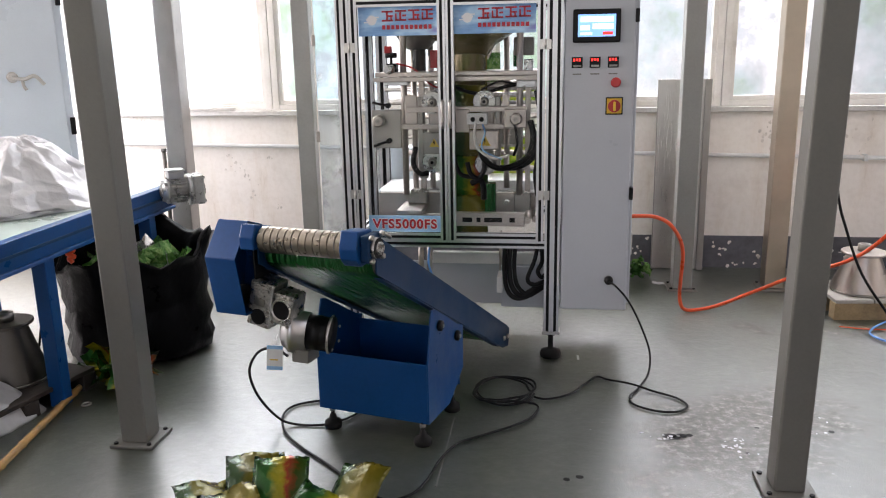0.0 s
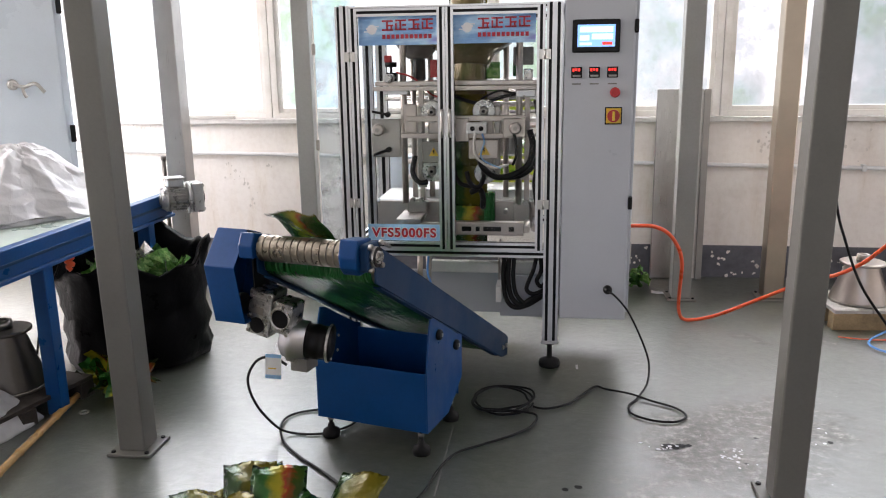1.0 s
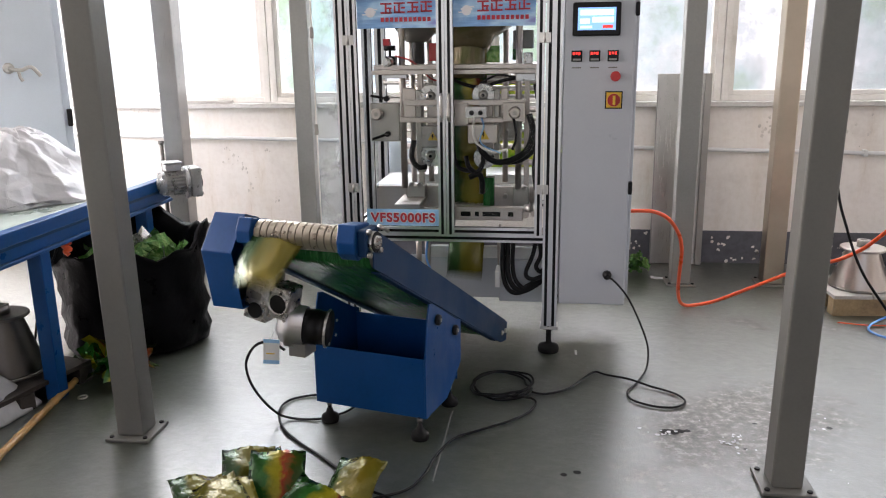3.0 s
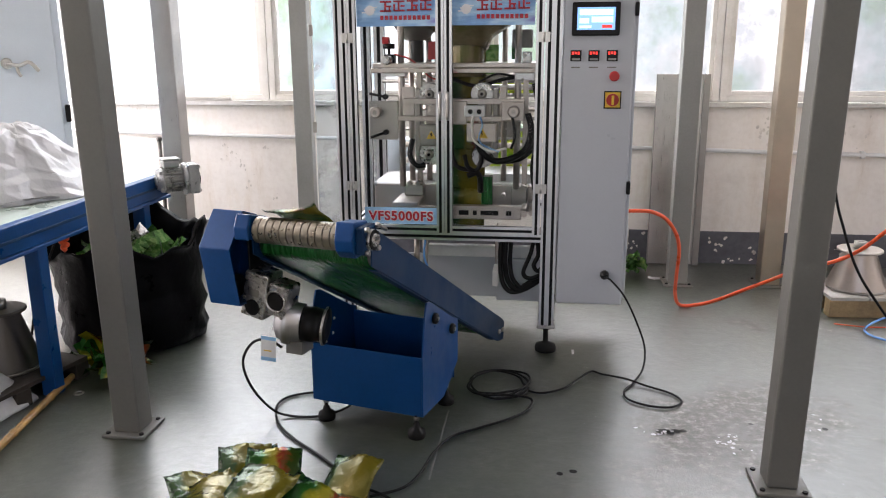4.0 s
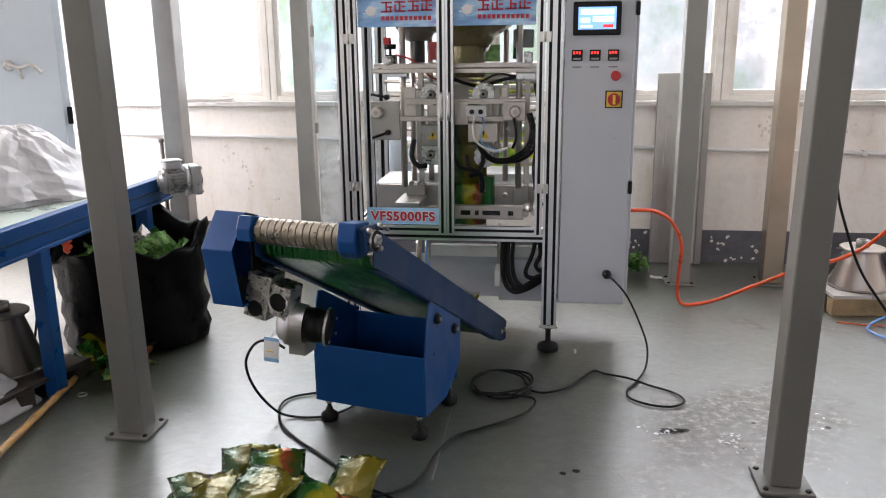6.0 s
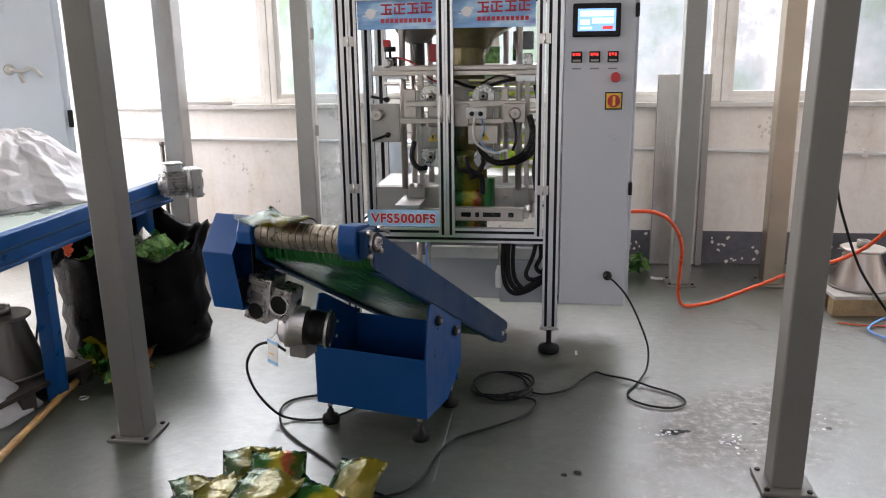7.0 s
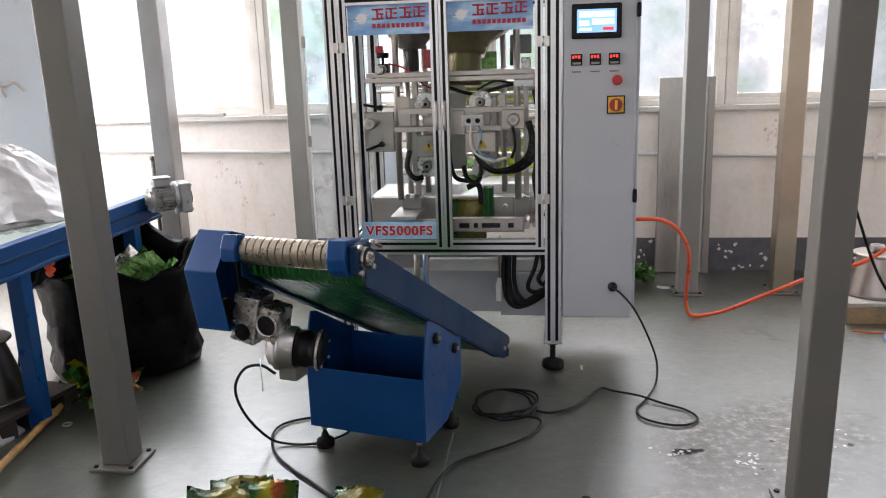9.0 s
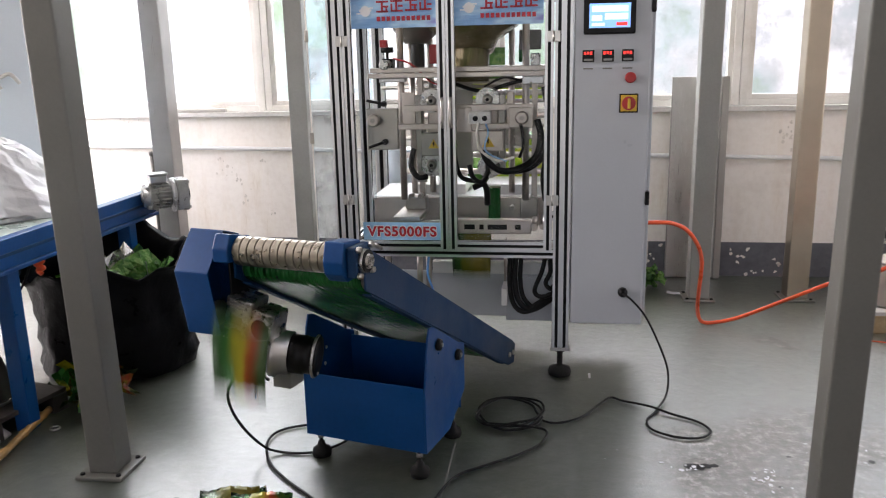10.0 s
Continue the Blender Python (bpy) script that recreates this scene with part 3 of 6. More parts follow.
sheet = thing("clear_sheet", "tall milky plastic sheet standing behind the machine frame", "plastic sheet")
ms = part("sheet", box(-0.835, -0.60, 3.96, 3.966, 0.0, 2.1, 0.001), MILKY, sheet)
ms.visible_shadow = False
part("sheet_edge", box(-0.842, -0.8352, 3.955, 3.971, 0.0, 2.1, 0.001), PVC, sheet)
for z in (1.42, 0.9):
    part("sheet_clip", box(-0.848, -0.826, 3.945, 3.9545, z - 0.03, z + 0.03, 0.003), STEELD, sheet)

# ---- packing machine ----
machine = thing("packing_machine", "vertical bagging machine in a slotted aluminium frame with clear doors", "packing machine", pose(0, 0, 0))
FX0, FX1, FY0, FY1, FZ = -0.43, 0.462, 3.03, 3.80, 1.575
SL = [ALU, BLACK]
part("frame_post", frame_bar((FX1, FY0, 0.127), (FX1, FY0, FZ), 0.066, twin=True), SL, machine)
part("frame_post", frame_bar((FX0, FY0, 0.127), (FX0, FY0, FZ), 0.056, twin=True), SL, machine)
part("frame_post", frame_bar((FX1, FY1, 0.127), (FX1, FY1, FZ), 0.052), SL, machine)
part("frame_post", frame_bar((FX0, FY1, 0.127), (FX0, FY1, FZ), 0.052), SL, machine)
for z, w in ((0.522, 0.034), (FZ - 0.012, 0.024)):
    part("frame_rail", frame_bar((FX0 + 0.026, FY0 - 0.01, z), (FX1 - 0.033, FY0 - 0.01, z), w), SL, machine)
    part("frame_rail", frame_bar((FX0 + 0.026, FY1, z), (FX1 - 0.026, FY1, z), 0.04), SL, machine)
    part("frame_rail", frame_bar((FX0, FY0 + 0.026, z), (FX0, FY1 - 0.026, z), 0.04), SL, machine)
    part("frame_rail", frame_bar((FX1, FY0 + 0.033, z), (FX1, FY1 - 0.026, z), 0.04), SL, machine)
part("frame_rail", frame_bar((FX0 + 0.06, FY0 + 0.19, 0.60), (FX0 + 0.06, FY0 + 0.19, 1.55), 0.04), SL, machine)
for x, y in ((FX1, FY0), (FX0, FY0), (FX1, FY1), (FX0, FY1)):
    f = part("levelling_foot", lathe((x, y, 0), (x, y, 0.127), [(0, 0.046), (0.12, 0.048), (0.22, 0.044), (0.30, 0.02), (0.34, 0.012), (0.85, 0.012), (0.86, 0.034), (1.0, 0.034)], 22), RUBBER, machine, "black rubber levelling foot")
    part("end_plate", box(x - 0.04, x + 0.04, y - 0.034, y + 0.034, 0.112, 0.1265, 0.002), STEEL, f)


def machine_door(x0, x1, hinge_left):
    zb, zt, w, y = 0.557, 1.548, 0.033, 3.0
    db = frame_bar((x0 + w / 2, y, zb - w / 2), (x0 + w / 2, y, zt + w / 2), w)
    frame_bar((x1 - w / 2, y, zb - w / 2), (x1 - w / 2, y, zt + w / 2), w, db)
    frame_bar((x0 + w, y, zb), (x1 - w, y, zb), w, db)
    frame_bar((x0 + w, y, zt), (x1 - w, y, zt), w, db)
    d = part("door", db, SL, machine, "clear door in an aluminium frame")
    p = part("clear_pane", box(x0 + w - 0.004, x1 - w + 0.004, y - 0.002, y + 0.002, zb + w / 2 - 0.004, zt - w / 2 + 0.004), ACRYL, d, "clear acrylic sheet")
    p.visible_shadow = False
    hx = x0 if hinge_left else x1
    for z in (1.369, 0.745):
        hb = box(hx - 0.024, hx - 0.002, y - 0.0215, y - 0.017, z - 0.02, z + 0.02, 0.001)
        box(hx + 0.002, hx + 0.024, y - 0.0215, y - 0.017, z - 0.02, z + 0.02, 0.001, bm=hb)
        cyl((hx, y - 0.022, z - 0.02), (hx, y - 0.022, z + 0.02), 0.004, 8, bm=hb)
        for dx in (-0.013, 0.013):
            for dz in (-0.012, 0.012):
                cyl((hx + dx, y - 0.0225, z + dz), (hx + dx, y - 0.0214, z + dz), 0.0035, 8, bm=hb)
        part("hinge", hb, STEEL, d)
    gx = (x1 if hinge_left else x0) + (-0.015 if hinge_left else 0.015)
    gb = hose([(gx, y - 0.017, 1.145), (gx, y - 0.034, 1.135), (gx, y - 0.036, 1.09), (gx, y - 0.034, 1.045), (gx, y - 0.017, 1.035)], 0.0065, 5, 8)
    part("handle", gb, STEEL, d, "slim steel pull handle")
    return d


DL = machine_door(-0.395, 0.0105, True)
DR = machine_door(0.0125, 0.424, False)


def banner(door, x0, x1, z0, z1):
    y = 2.994
    part("banner", box(x0, x1, y - 0.0015, y + 0.0015, z0, z1), BANNER, door, "blue and violet sign with red lettering shapes")
    ink = bmesh.new()
    # four blocks of red strokes, standing in for a logo
    w = x1 - x0
    bx, s = x0 + 0.30 * w, 0.047
    for k in range(4):
        cx, cz = bx + k * 0.056, z0 + 0.058 + k * 0.0015
        for a in ((0, s, 0.036, 0.043), (0, s, 0.0, 0.007), (0.018, 0.026, 0.0, 0.043)):
            box(cx + a[0], cx + a[1], y - 0.0032, y - 0.002, cz + a[2], cz + a[3], bm=ink)
        if k % 2:
            box(cx, cx + 0.007, y - 0.0032, y - 0.002, cz, cz + 0.03, bm=ink)
            box(cx + 0.03, cx + s, y - 0.0032, y - 0.002, cz + 0.018, cz + 0.025, bm=ink)
        else:
            box(cx + 0.026, cx + s, y - 0.0032, y - 0.002, cz + 0.018, cz + 0.025, bm=ink)
            box(cx + 0.036, cx + 0.043, y - 0.0032, y - 0.002, cz, cz + 0.02, bm=ink)
    for k in range(11):
        cx = bx + k * 0.0195
        box(cx, cx + 0.0135, y - 0.0032, y - 0.002, z0 + 0.026, z0 + 0.043, bm=ink)
    part("sign_mark", ink, INKRED, door)
    wh = bmesh.new()
    for k, (a, b, c, d) in enumerate(((0.10, 0.24, 0.50, 0.56), (0.07, 0.20, 0.42, 0.46), (0.16, 0.26, 0.58, 0.62))):
        box(x0 + a * w, x0 + b * w, y - 0.003, y - 0.002, z0 + c * (z1 - z0), z0 + d * (z1 - z0), bm=wh)
    lathe((x0 + 0.17 * w, y - 0.002, z0 + 0.064), (x0 + 0.17 * w, y - 0.0032, z0 + 0.064), [(0, 0.02), (1, 0.02)], 20, bm=wh)
    part("sign_mark", wh, INKWHITE, door)


banner(DL, -0.355, -0.018, 1.415, 1.541)
banner(DR, 0.046, 0.385, 1.417, 1.546)
part("nameplate", box(-0.343, -0.024, 2.9925, 2.9955, 0.577, 0.650), PLATEBLUE, DL, "light blue model plate with red letters")
words("VFS5000FS", 0.056, INKWHITE, DL, Matrix.Translation((-0.182, 2.9915, 0.611)) @ Euler((radians(90), 0, 0)).to_matrix().to_4x4() @ Matrix.Diagonal((1.03, 1, 1, 1)), "letter_outline", 0.0045, 1.12)
words("VFS5000FS", 0.056, INKRED, DL, Matrix.Translation((-0.182, 2.9905, 0.611)) @ Euler((radians(90), 0, 0)).to_matrix().to_4x4() @ Matrix.Diagonal((1.03, 1, 1, 1)), "lettering", 0.0018, 1.12)

# control cabinet
cabinet = part("control_cabinet", box(0.501, 0.786, 3.004, 3.46, 0.232, 1.615, 0.006), CABINET, machine, "light grey sheet metal control box")
part("cabinet_door", box(0.5035, 0.780, 2.996, 3.0035, 0.238, 1.610, 0.003), CABINET, cabinet)
part("side_door", box(0.7865, 0.800, 3.03, 3.45, 0.26, 1.60, 0.004), CABINET, cabinet)
for z in (1.475, 0.752):
    part("hinge", box(0.781, 0.797, 2.990, 3.03, z - 0.027, z + 0.027, 0.004), BLACK, cabinet)
lb = box(0.80, 0.812, 3.10, 3.13, 0.46, 0.56, 0.004)
part("latch", lb, STEEL, cabinet)
part("latch", box(0.80, 0.814, 3.2, 3.22, 1.10, 1.19, 0.005), STEEL, cabinet)
# touch screen
part("touch_screen", box(0.533, 0.723, 2.984, 2.9958, 1.372, 1.503, 0.006), BLACK, cabinet, "black framed touch screen")
part("display", box(0.553, 0.703, 2.9825, 2.9838, 1.395, 1.482), SCREEN, cabinet, "lit blue screen page")
pb = box(0.562, 0.694, 2.9815, 2.9822, 1.452, 1.474)
box(0.562, 0.60, 2.9815, 2.9822, 1.42, 1.44, bm=pb)
box(0.61, 0.694, 2.9815, 2.9822, 1.424, 1.446, bm=pb)
box(0.562, 0.61, 2.9815, 2.9822, 1.402, 1.412, bm=pb)
part("screen_panel", pb, SCREENW, cabinet)
part("screen_button", box(0.652, 0.692, 2.9812, 2.9822, 1.402, 1.414), DIGIT, cabinet)
for x in (0.553, 0.625, 0.698):
    c = part("controller", box(x - 0.022, x + 0.022, 2.990, 2.9958, 1.272, 1.316, 0.002), BLACK, cabinet, "black temperature controller with red digits")
    db = bmesh.new()
    for k in range(3):
        box(x - 0.017 + k * 0.0115, x - 0.009 + k * 0.0115, 2.989, 2.9898, 1.298 + (k % 2) * 0.002, 1.310, bm=db)
    part("digits", db, DIGIT, c)
    part("key_row", box(x - 0.016, x + 0.016, 2.989, 2.9898, 1.276, 1.284), POSTBACK, c)
    part("caption", box(x - 0.018, x + 0.018, 2.9945, 2.9958, 1.245, 1.250), POST, cabinet)
part("stop_button", lathe((0.709, 2.996, 1.213), (0.709, 2.966, 1.213), [(0, 0.016), (0.45, 0.016), (0.5, 0.020), (0.85, 0.0205), (1, 0.016)], 24), RED, cabinet, "red mushroom stop button")
part("main_switch", box(0.677, 0.737, 2.9905, 2.9924, 1.087, 1.148, 0.0005), YELLOW, cabinet, "yellow plate with red rotary switch")
part("switch_rim", box(0.672, 0.742, 2.9925, 2.9958, 1.082, 1.153, 0.001), BLACK, cabinet)
part("switch_knob", lathe((0.707, 2.9905, 1.117), (0.707, 2.984, 1.117), [(0, 0.026), (1, 0.025)], 24), RED, cabinet)
part("switch_grip", box(0.702, 0.712, 2.970, 2.984, 1.098, 1.136, 0.003), YELLOW, cabinet)
part("socket", lathe((0.707, 2.996, 0.372), (0.707, 2.962, 0.372), [(0, 0.02), (0.5, 0.018), (0.55, 0.012), (1, 0.010)], 18), BLACK, cabinet, "black cable gland with plug")

# works behind the doors
M = machine
part("top_plate", box(-0.33, 0.40, 3.16, 3.55, 1.243, 1.262, 0.002), WORKSTEEL, M)
for x in (-0.217, 0.310):
    part("guide_column", cyl((x, 3.25, 0.70), (x, 3.25, 1.55), 0.015, 18), WORKSTEEL, M)
for x, y in ((-0.12, 3.45), (0.24, 3.45), (-0.20, 3.42)):
    part("guide_column", cyl((x, y, 0.70), (x, y, 1.5), 0.014, 14), WORKSTEEL, M)
part("cross_bar", box(-0.187, 0.345, 3.14, 3.165, 1.087, 1.111, 0.002), WORKSTEEL, M)
part("cross_bar", box(-0.267, 0.32, 3.14, 3.165, 1.012, 1.034, 0.002), WORKSTEEL, M)
part("cross_bar", box(-0.33, 0.39, 3.12, 3.145, 1.222, 1.241, 0.002), WORKSTEEL, M)
part("side_block", box(-0.345, -0.213, 3.13, 3.16, 0.93, 1.10, 0.004), STEELD, M)
part("side_block", box(0.245, 0.345, 3.12, 3.139, 1.018, 1.10, 0.004), WORKSTEEL, M)
for x, z in ((-0.305, 1.055), (0.30, 1.06)):
    k = part("hand_knob", lathe((x, 3.125, z), (x, 3.07, z), [(0, 0.012), (0.3, 0.012), (0.31, 0.025), (0.9, 0.026), (1, 0.02)], 18), WORKSTEEL, M)
    part("knob_hub", cyl((x, 3.07, z), (x, 3.066, z), 0.010, 12), STEELD, k)
for z, a in ((1.12, 12), (0.965, -18)):
    lv = lathe((-0.265, 3.13, z), (-0.265, 3.105, z), [(0, 0.012), (1, 0.012)], 12)
    cyl((-0.265, 3.112, z), (-0.265 - 0.07 * math.cos(radians(a)), 3.10, z + 0.07 * math.sin(radians(a))), 0.006, 8, bm=lv)
    part("clamp_lever", lv, BLACK, M)
for x, z in ((-0.079, 1.126), (0.155, 1.129), (-0.083, 0.859), (0.161, 0.851)):
    p = part("film_pulley", lathe((x, 3.235, z), (x, 3.19, z), [(0, 0.048), (0.15, 0.050), (0.2, 0.044), (0.8, 0.044), (0.85, 0.050), (1, 0.048)], 28), CAST, M, "ridged aluminium film wheel")
    part("wheel_hub", lathe((x, 3.189, z), (x, 3.176, z), [(0, 0.022), (0.7, 0.02), (1, 0.012)], 18), STEELD, p)
    part("wheel_bolt", bolt((x, 3.1755, z), (0, -1, 0), 0.008, 0.006), BLACK, p)
    part("belt_strip", box(x - 0.052, x + 0.052, 3.20, 3.23, z - 0.004, z + 0.004), RUBBER, p)
for x, z0, z1 in ((-0.135, 0.85, 1.13), (0.215, 0.85, 1.13)):
    part("pull_belt_arm", box(x - 0.012, x + 0.012, 3.19, 3.235, z0 - 0.02, z1 + 0.02, 0.003), STEELD, M)
part("heater_box", box(0.095, 0.225, 3.105, 3.138, 0.925, 1.008, 0.004), WORKSTEEL, M, "sealing heater cover with warning sign")
part("heater_box", box(-0.115, -0.025, 3.115, 3.15, 0.905, 1.0, 0.004), STEELD, M)
part("terminal_block", box(0.085, 0.175, 3.10, 3.138, 1.036, 1.083, 0.004), WHITE, M)
for x in (0.112, 0.150):
    part("terminal_port", lathe((x, 3.10, 1.058), (x, 3.095, 1.058), [(0, 0.011), (1, 0.01)], 14), BLACK, M)


def warning(x, y, z, s):
    w = part("warning_label", prism([(-s + x, -s * 0.8 + z), (s + x, -s * 0.8 + z), (x, s * 0.9 + z)], "y", y, y + 0.0012), YELLOW, M, "yellow warning triangle")
    part("warning_mark", prism([(x - 0.002, z + s * 0.45), (x + 0.004, z + s * 0.4), (x + 0.001, z + s * 0.05), (x + 0.005, z), (x - 0.002, z - s * 0.55), (x - 0.001, z - s * 0.1), (x - 0.006, z)], "y", y - 0.001, y - 0.0003), BLACK, w)


warning(0.163, 3.1030, 0.964, 0.026)
warning(0.068, 3.1385, 1.056, 0.018)
warning(-0.062, 3.1130, 0.955, 0.022)
part("side_cover", box(0.035, 0.0945, 3.12, 3.14, 1.0, 1.10, 0.003), WORKSTEEL, M)
# forming tube over the film
part("forming_tube", lathe((0.075, 3.30, 1.20), (0.075, 3.30, 2.1), [(0, 0.078), (0.02, 0.080), (1, 0.080)], 28), OLIVE, M, "forming tube wrapped in olive film")
part("film_shoulder", lathe((0.075, 3.30, 1.32), (0.075, 3.33, 1.46), [(0, 0.095), (0.4, 0.12), (0.8, 0.20), (1, 0.22)], 24), OLIVE, M, "film shoulder draped with olive film")
part("hopper", lathe((-0.17, 3.40, 1.36), (-0.17, 3.40, 1.47), [(0, 0.05), (0.5, 0.10), (1, 0.12)], 20), DULLSTEEL, M)
part("servo_motor", box(0.28, 0.37, 3.28, 3.40, 1.325, 1.405, 0.006), POST, M)
part("small_motor", box(-0.085, -0.015, 3.40, 3.50, 1.27, 1.345, 0.004), POSTBACK, M)
part("motor_label", box(-0.10, -0.086, 3.39, 3.45, 1.28, 1.33, 0.002), RED, M)
sens = box(-0.285, -0.24, 3.20, 3.26, 1.262, 1.30, 0.003)
cyl((-0.265, 3.22, 1.30), (-0.265, 3.22, 1.36), 0.006, 8, bm=sens)
cyl((-0.29, 3.22, 1.335), (-0.24, 3.22, 1.335), 0.012, 10, bm=sens)
part("film_sensor", sens, BLACK, M)
part("sensor_mount", box(0.33, 0.37, 3.17, 3.25, 1.262, 1.31, 0.004), CAST, M)
# upper works: sensor heads, coloured cables, brackets and the rear film rails
part("upper_block", box(-0.29, -0.18, 3.15, 3.21, 1.205, 1.2215, 0.003), ALU, M)
part("upper_block", box(0.30, 0.385, 3.14, 3.20, 1.190, 1.2215, 0.003), ALU, M)
part("encoder", cyl((-0.262, 3.12, 1.275), (-0.262, 3.20, 1.275), 0.020, 18, 0.003), CAST, M)
part("sensor_cap", box(-0.285, -0.255, 3.165, 3.195, 1.345, 1.375, 0.003), RED, M)
part("relay", box(-0.105, -0.07, 3.33, 3.36, 1.275, 1.355, 0.002), RED, M, "small red relay")
part("relay", box(0.275, 0.31, 3.36, 3.39, 1.275, 1.35, 0.002), BELT, M, "small green relay")
for x in (-0.145, 0.345):
    part("upright_bar", box(x - 0.012, x + 0.012, 3.30, 3.33, 0.70, 1.22, 0.002), WORKSTEEL, M)
part("mount_plate", box(-0.205, -0.150, 3.20, 3.215, 1.03, 1.16, 0.003), WORKSTEEL, M)
part("mount_plate", box(0.235, 0.265, 3.17, 3.185, 1.03, 1.16, 0.003), WORKSTEEL, M)
part("mount_plate", box(-0.150, -0.110, 3.22, 3.232, 0.78, 1.02, 0.003), STEELD, M)
part("belt_cover", box(-0.105, -0.05, 3.24, 3.275, 0.83, 1.15, 0.006), WORKSTEEL, M)
part("belt_cover", box(0.135, 0.195, 3.24, 3.275, 0.83, 1.15, 0.006), WORKSTEEL, M)
for x0, x1, z, y in ((-0.18, 0.03, 1.165, 3.40), (-0.16, 0.0, 1.195, 3.45), (0.14, 0.40, 1.150, 3.42), (0.14, 0.40, 1.185, 3.47), (0.10, 0.40, 0.905, 3.44)):
    part("tie_bar", box(x0, x1, y, y + 0.012, z - 0.006, z + 0.006, 0.001), STEEL, M)
for x, z in ((-0.13, 1.075), (-0.10, 0.955), (0.27, 0.985), (0.335, 1.195)):
    part("bolt", bolt((x, 3.118, z), (0, -1, 0), 0.006, 0.005), STEELD, M)
for pts, rad, mat in (([(-0.24, 3.22, 1.30), (-0.16, 3.20, 1.275), (-0.08, 3.22, 1.20), (-0.02, 3.24, 1.19)], 0.004, RED),
                      ([(0.14, 3.22, 1.18), (0.22, 3.20, 1.215), (0.30, 3.22, 1.205), (0.39, 3.24, 1.235)], 0.005, CABLE),
                      ([(0.385, 3.10, 1.18), (0.402, 3.10, 1.08), (0.400, 3.10, 0.93), (0.385, 3.11, 0.82), (0.395, 3.12, 0.72)], 0.011, CABLE),
                      ([(0.29, 3.10, 1.05), (0.302, 3.09, 1.0), (0.305, 3.09, 0.945), (0.29, 3.10, 0.90)], 0.006, CABLE),
                      ([(0.02, 3.15, 0.96), (0.025, 3.14, 0.88), (0.05, 3.13, 0.815), (0.11, 3.12, 0.80)], 0.010, CABLE),
                      ([(0.155, 3.10, 1.036), (0.165, 3.09, 1.0), (0.15, 3.09, 0.945), (0.17, 3.09, 0.915), (0.24, 3.09, 0.885)], 0.004, BANNER)):
    part("cable", hose(pts, rad, 6, 8), mat, M)
part("side_pane", box(-0.385, -0.352, 3.30, 3.304, 0.69, 1.55, 0.001), MILKY, M)
# sealing jaws and deck
part("deck", box(-0.39, 0.42, 3.40, 3.78, 0.675, 0.69, 0.002), WHITE, M)
part("deck_skirt", box(-0.38, 0.42, 3.36, 3.375, 0.565, 0.69, 0.002), WORKSTEEL, M, "grey galvanised lower panel")
part("deck_box", box(-0.20, 0.03, 3.45, 3.70, 0.69, 0.735, 0.003), WHITE, M)
part("deck_box", box(0.12, 0.38, 3.45, 3.70, 0.69, 0.735, 0.003), WHITE, M)
jl = box(-0.24, -0.125, 3.10, 3.34, 0.632, 0.652, 0.003)
part("jaw_arm", jl, WORKSTEEL, M)
part("jaw_mount", box(-0.215, -0.125, 3.27, 3.34, 0.652, 0.705, 0.004), STEELD, M)
part("jaw_mount", box(0.285, 0.36, 3.27, 3.34, 0.60, 0.705, 0.004), STEELD, M)
jr = box(0.03, 0.34, 3.085, 3.125, 0.585, 0.645, 0.004)
part("jaw_bar", jr, WORKSTEEL, M, "slotted steel sealing jaw")
for x, w in ((0.085, 0.022), (0.135, 0.009), (0.20, 0.040), (0.285, 0.012)):
    part("jaw_slot", box(x - w, x + w, 3.083, 3.0848, 0.604, 0.625, 0.0005), BLACK, M)
part("jaw_bar", box(-0.24, 0.03, 3.15, 3.18, 0.595, 0.625, 0.003), WORKSTEEL, M)
for x, z in ((-0.19, 0.712), (-0.15, 0.712), (0.31, 0.70), (0.34, 0.70), (0.16, 0.655), (0.25, 0.66)):
    part("cap_bolt", cyl((x, 3.26, z), (x, 3.30, z), 0.011, 12, 0.002), STEELD, M)
part("jaw_slide", cyl((0.35, 3.10, 0.61), (0.35, 3.34, 0.61), 0.016, 14), WORKSTEEL, M)
part("jaw_slide", cyl((0.385, 3.12, 0.61), (0.385, 3.34, 0.61), 0.013, 14), WORKSTEEL, M)
part("film_knife_cover", box(0.15, 0.20, 3.25, 3.31, 0.60, 0.75, 0.004), BELT, M)
# cables
part("cable", hose([(-0.155, 3.17, 0.93), (-0.165, 3.15, 0.86), (-0.135, 3.14, 0.815), (-0.095, 3.15, 0.815)], 0.012), CABLE, M)
part("cable", hose([(0.36, 3.13, 1.05), (0.375, 3.12, 0.98), (0.355, 3.11, 0.90), (0.29, 3.105, 0.855), (0.22, 3.105, 0.845), (0.165, 3.10, 0.88), (0.14, 3.10, 0.93)], 0.014), CABLE, M, "black cable looped under the jaw drive")
part("cable", hose([(0.40, 3.2, 1.08), (0.398, 3.17, 0.98), (0.385, 3.16, 0.90), (0.33, 3.15, 0.85), (0.26, 3.15, 0.835)], 0.012), CABLE, M)
part("cable", hose([(0.085, 3.105, 0.87), (0.10, 3.10, 0.82), (0.135, 3.10, 0.80), (0.16, 3.11, 0.84), (0.155, 3.12, 0.92)], 0.010), CABLE, M)
part("cable", hose([(0.10, 3.11, 0.775), (0.14, 3.11, 0.79), (0.155, 3.12, 0.76), (0.155, 3.14, 0.70)], 0.013), CABLE, M)
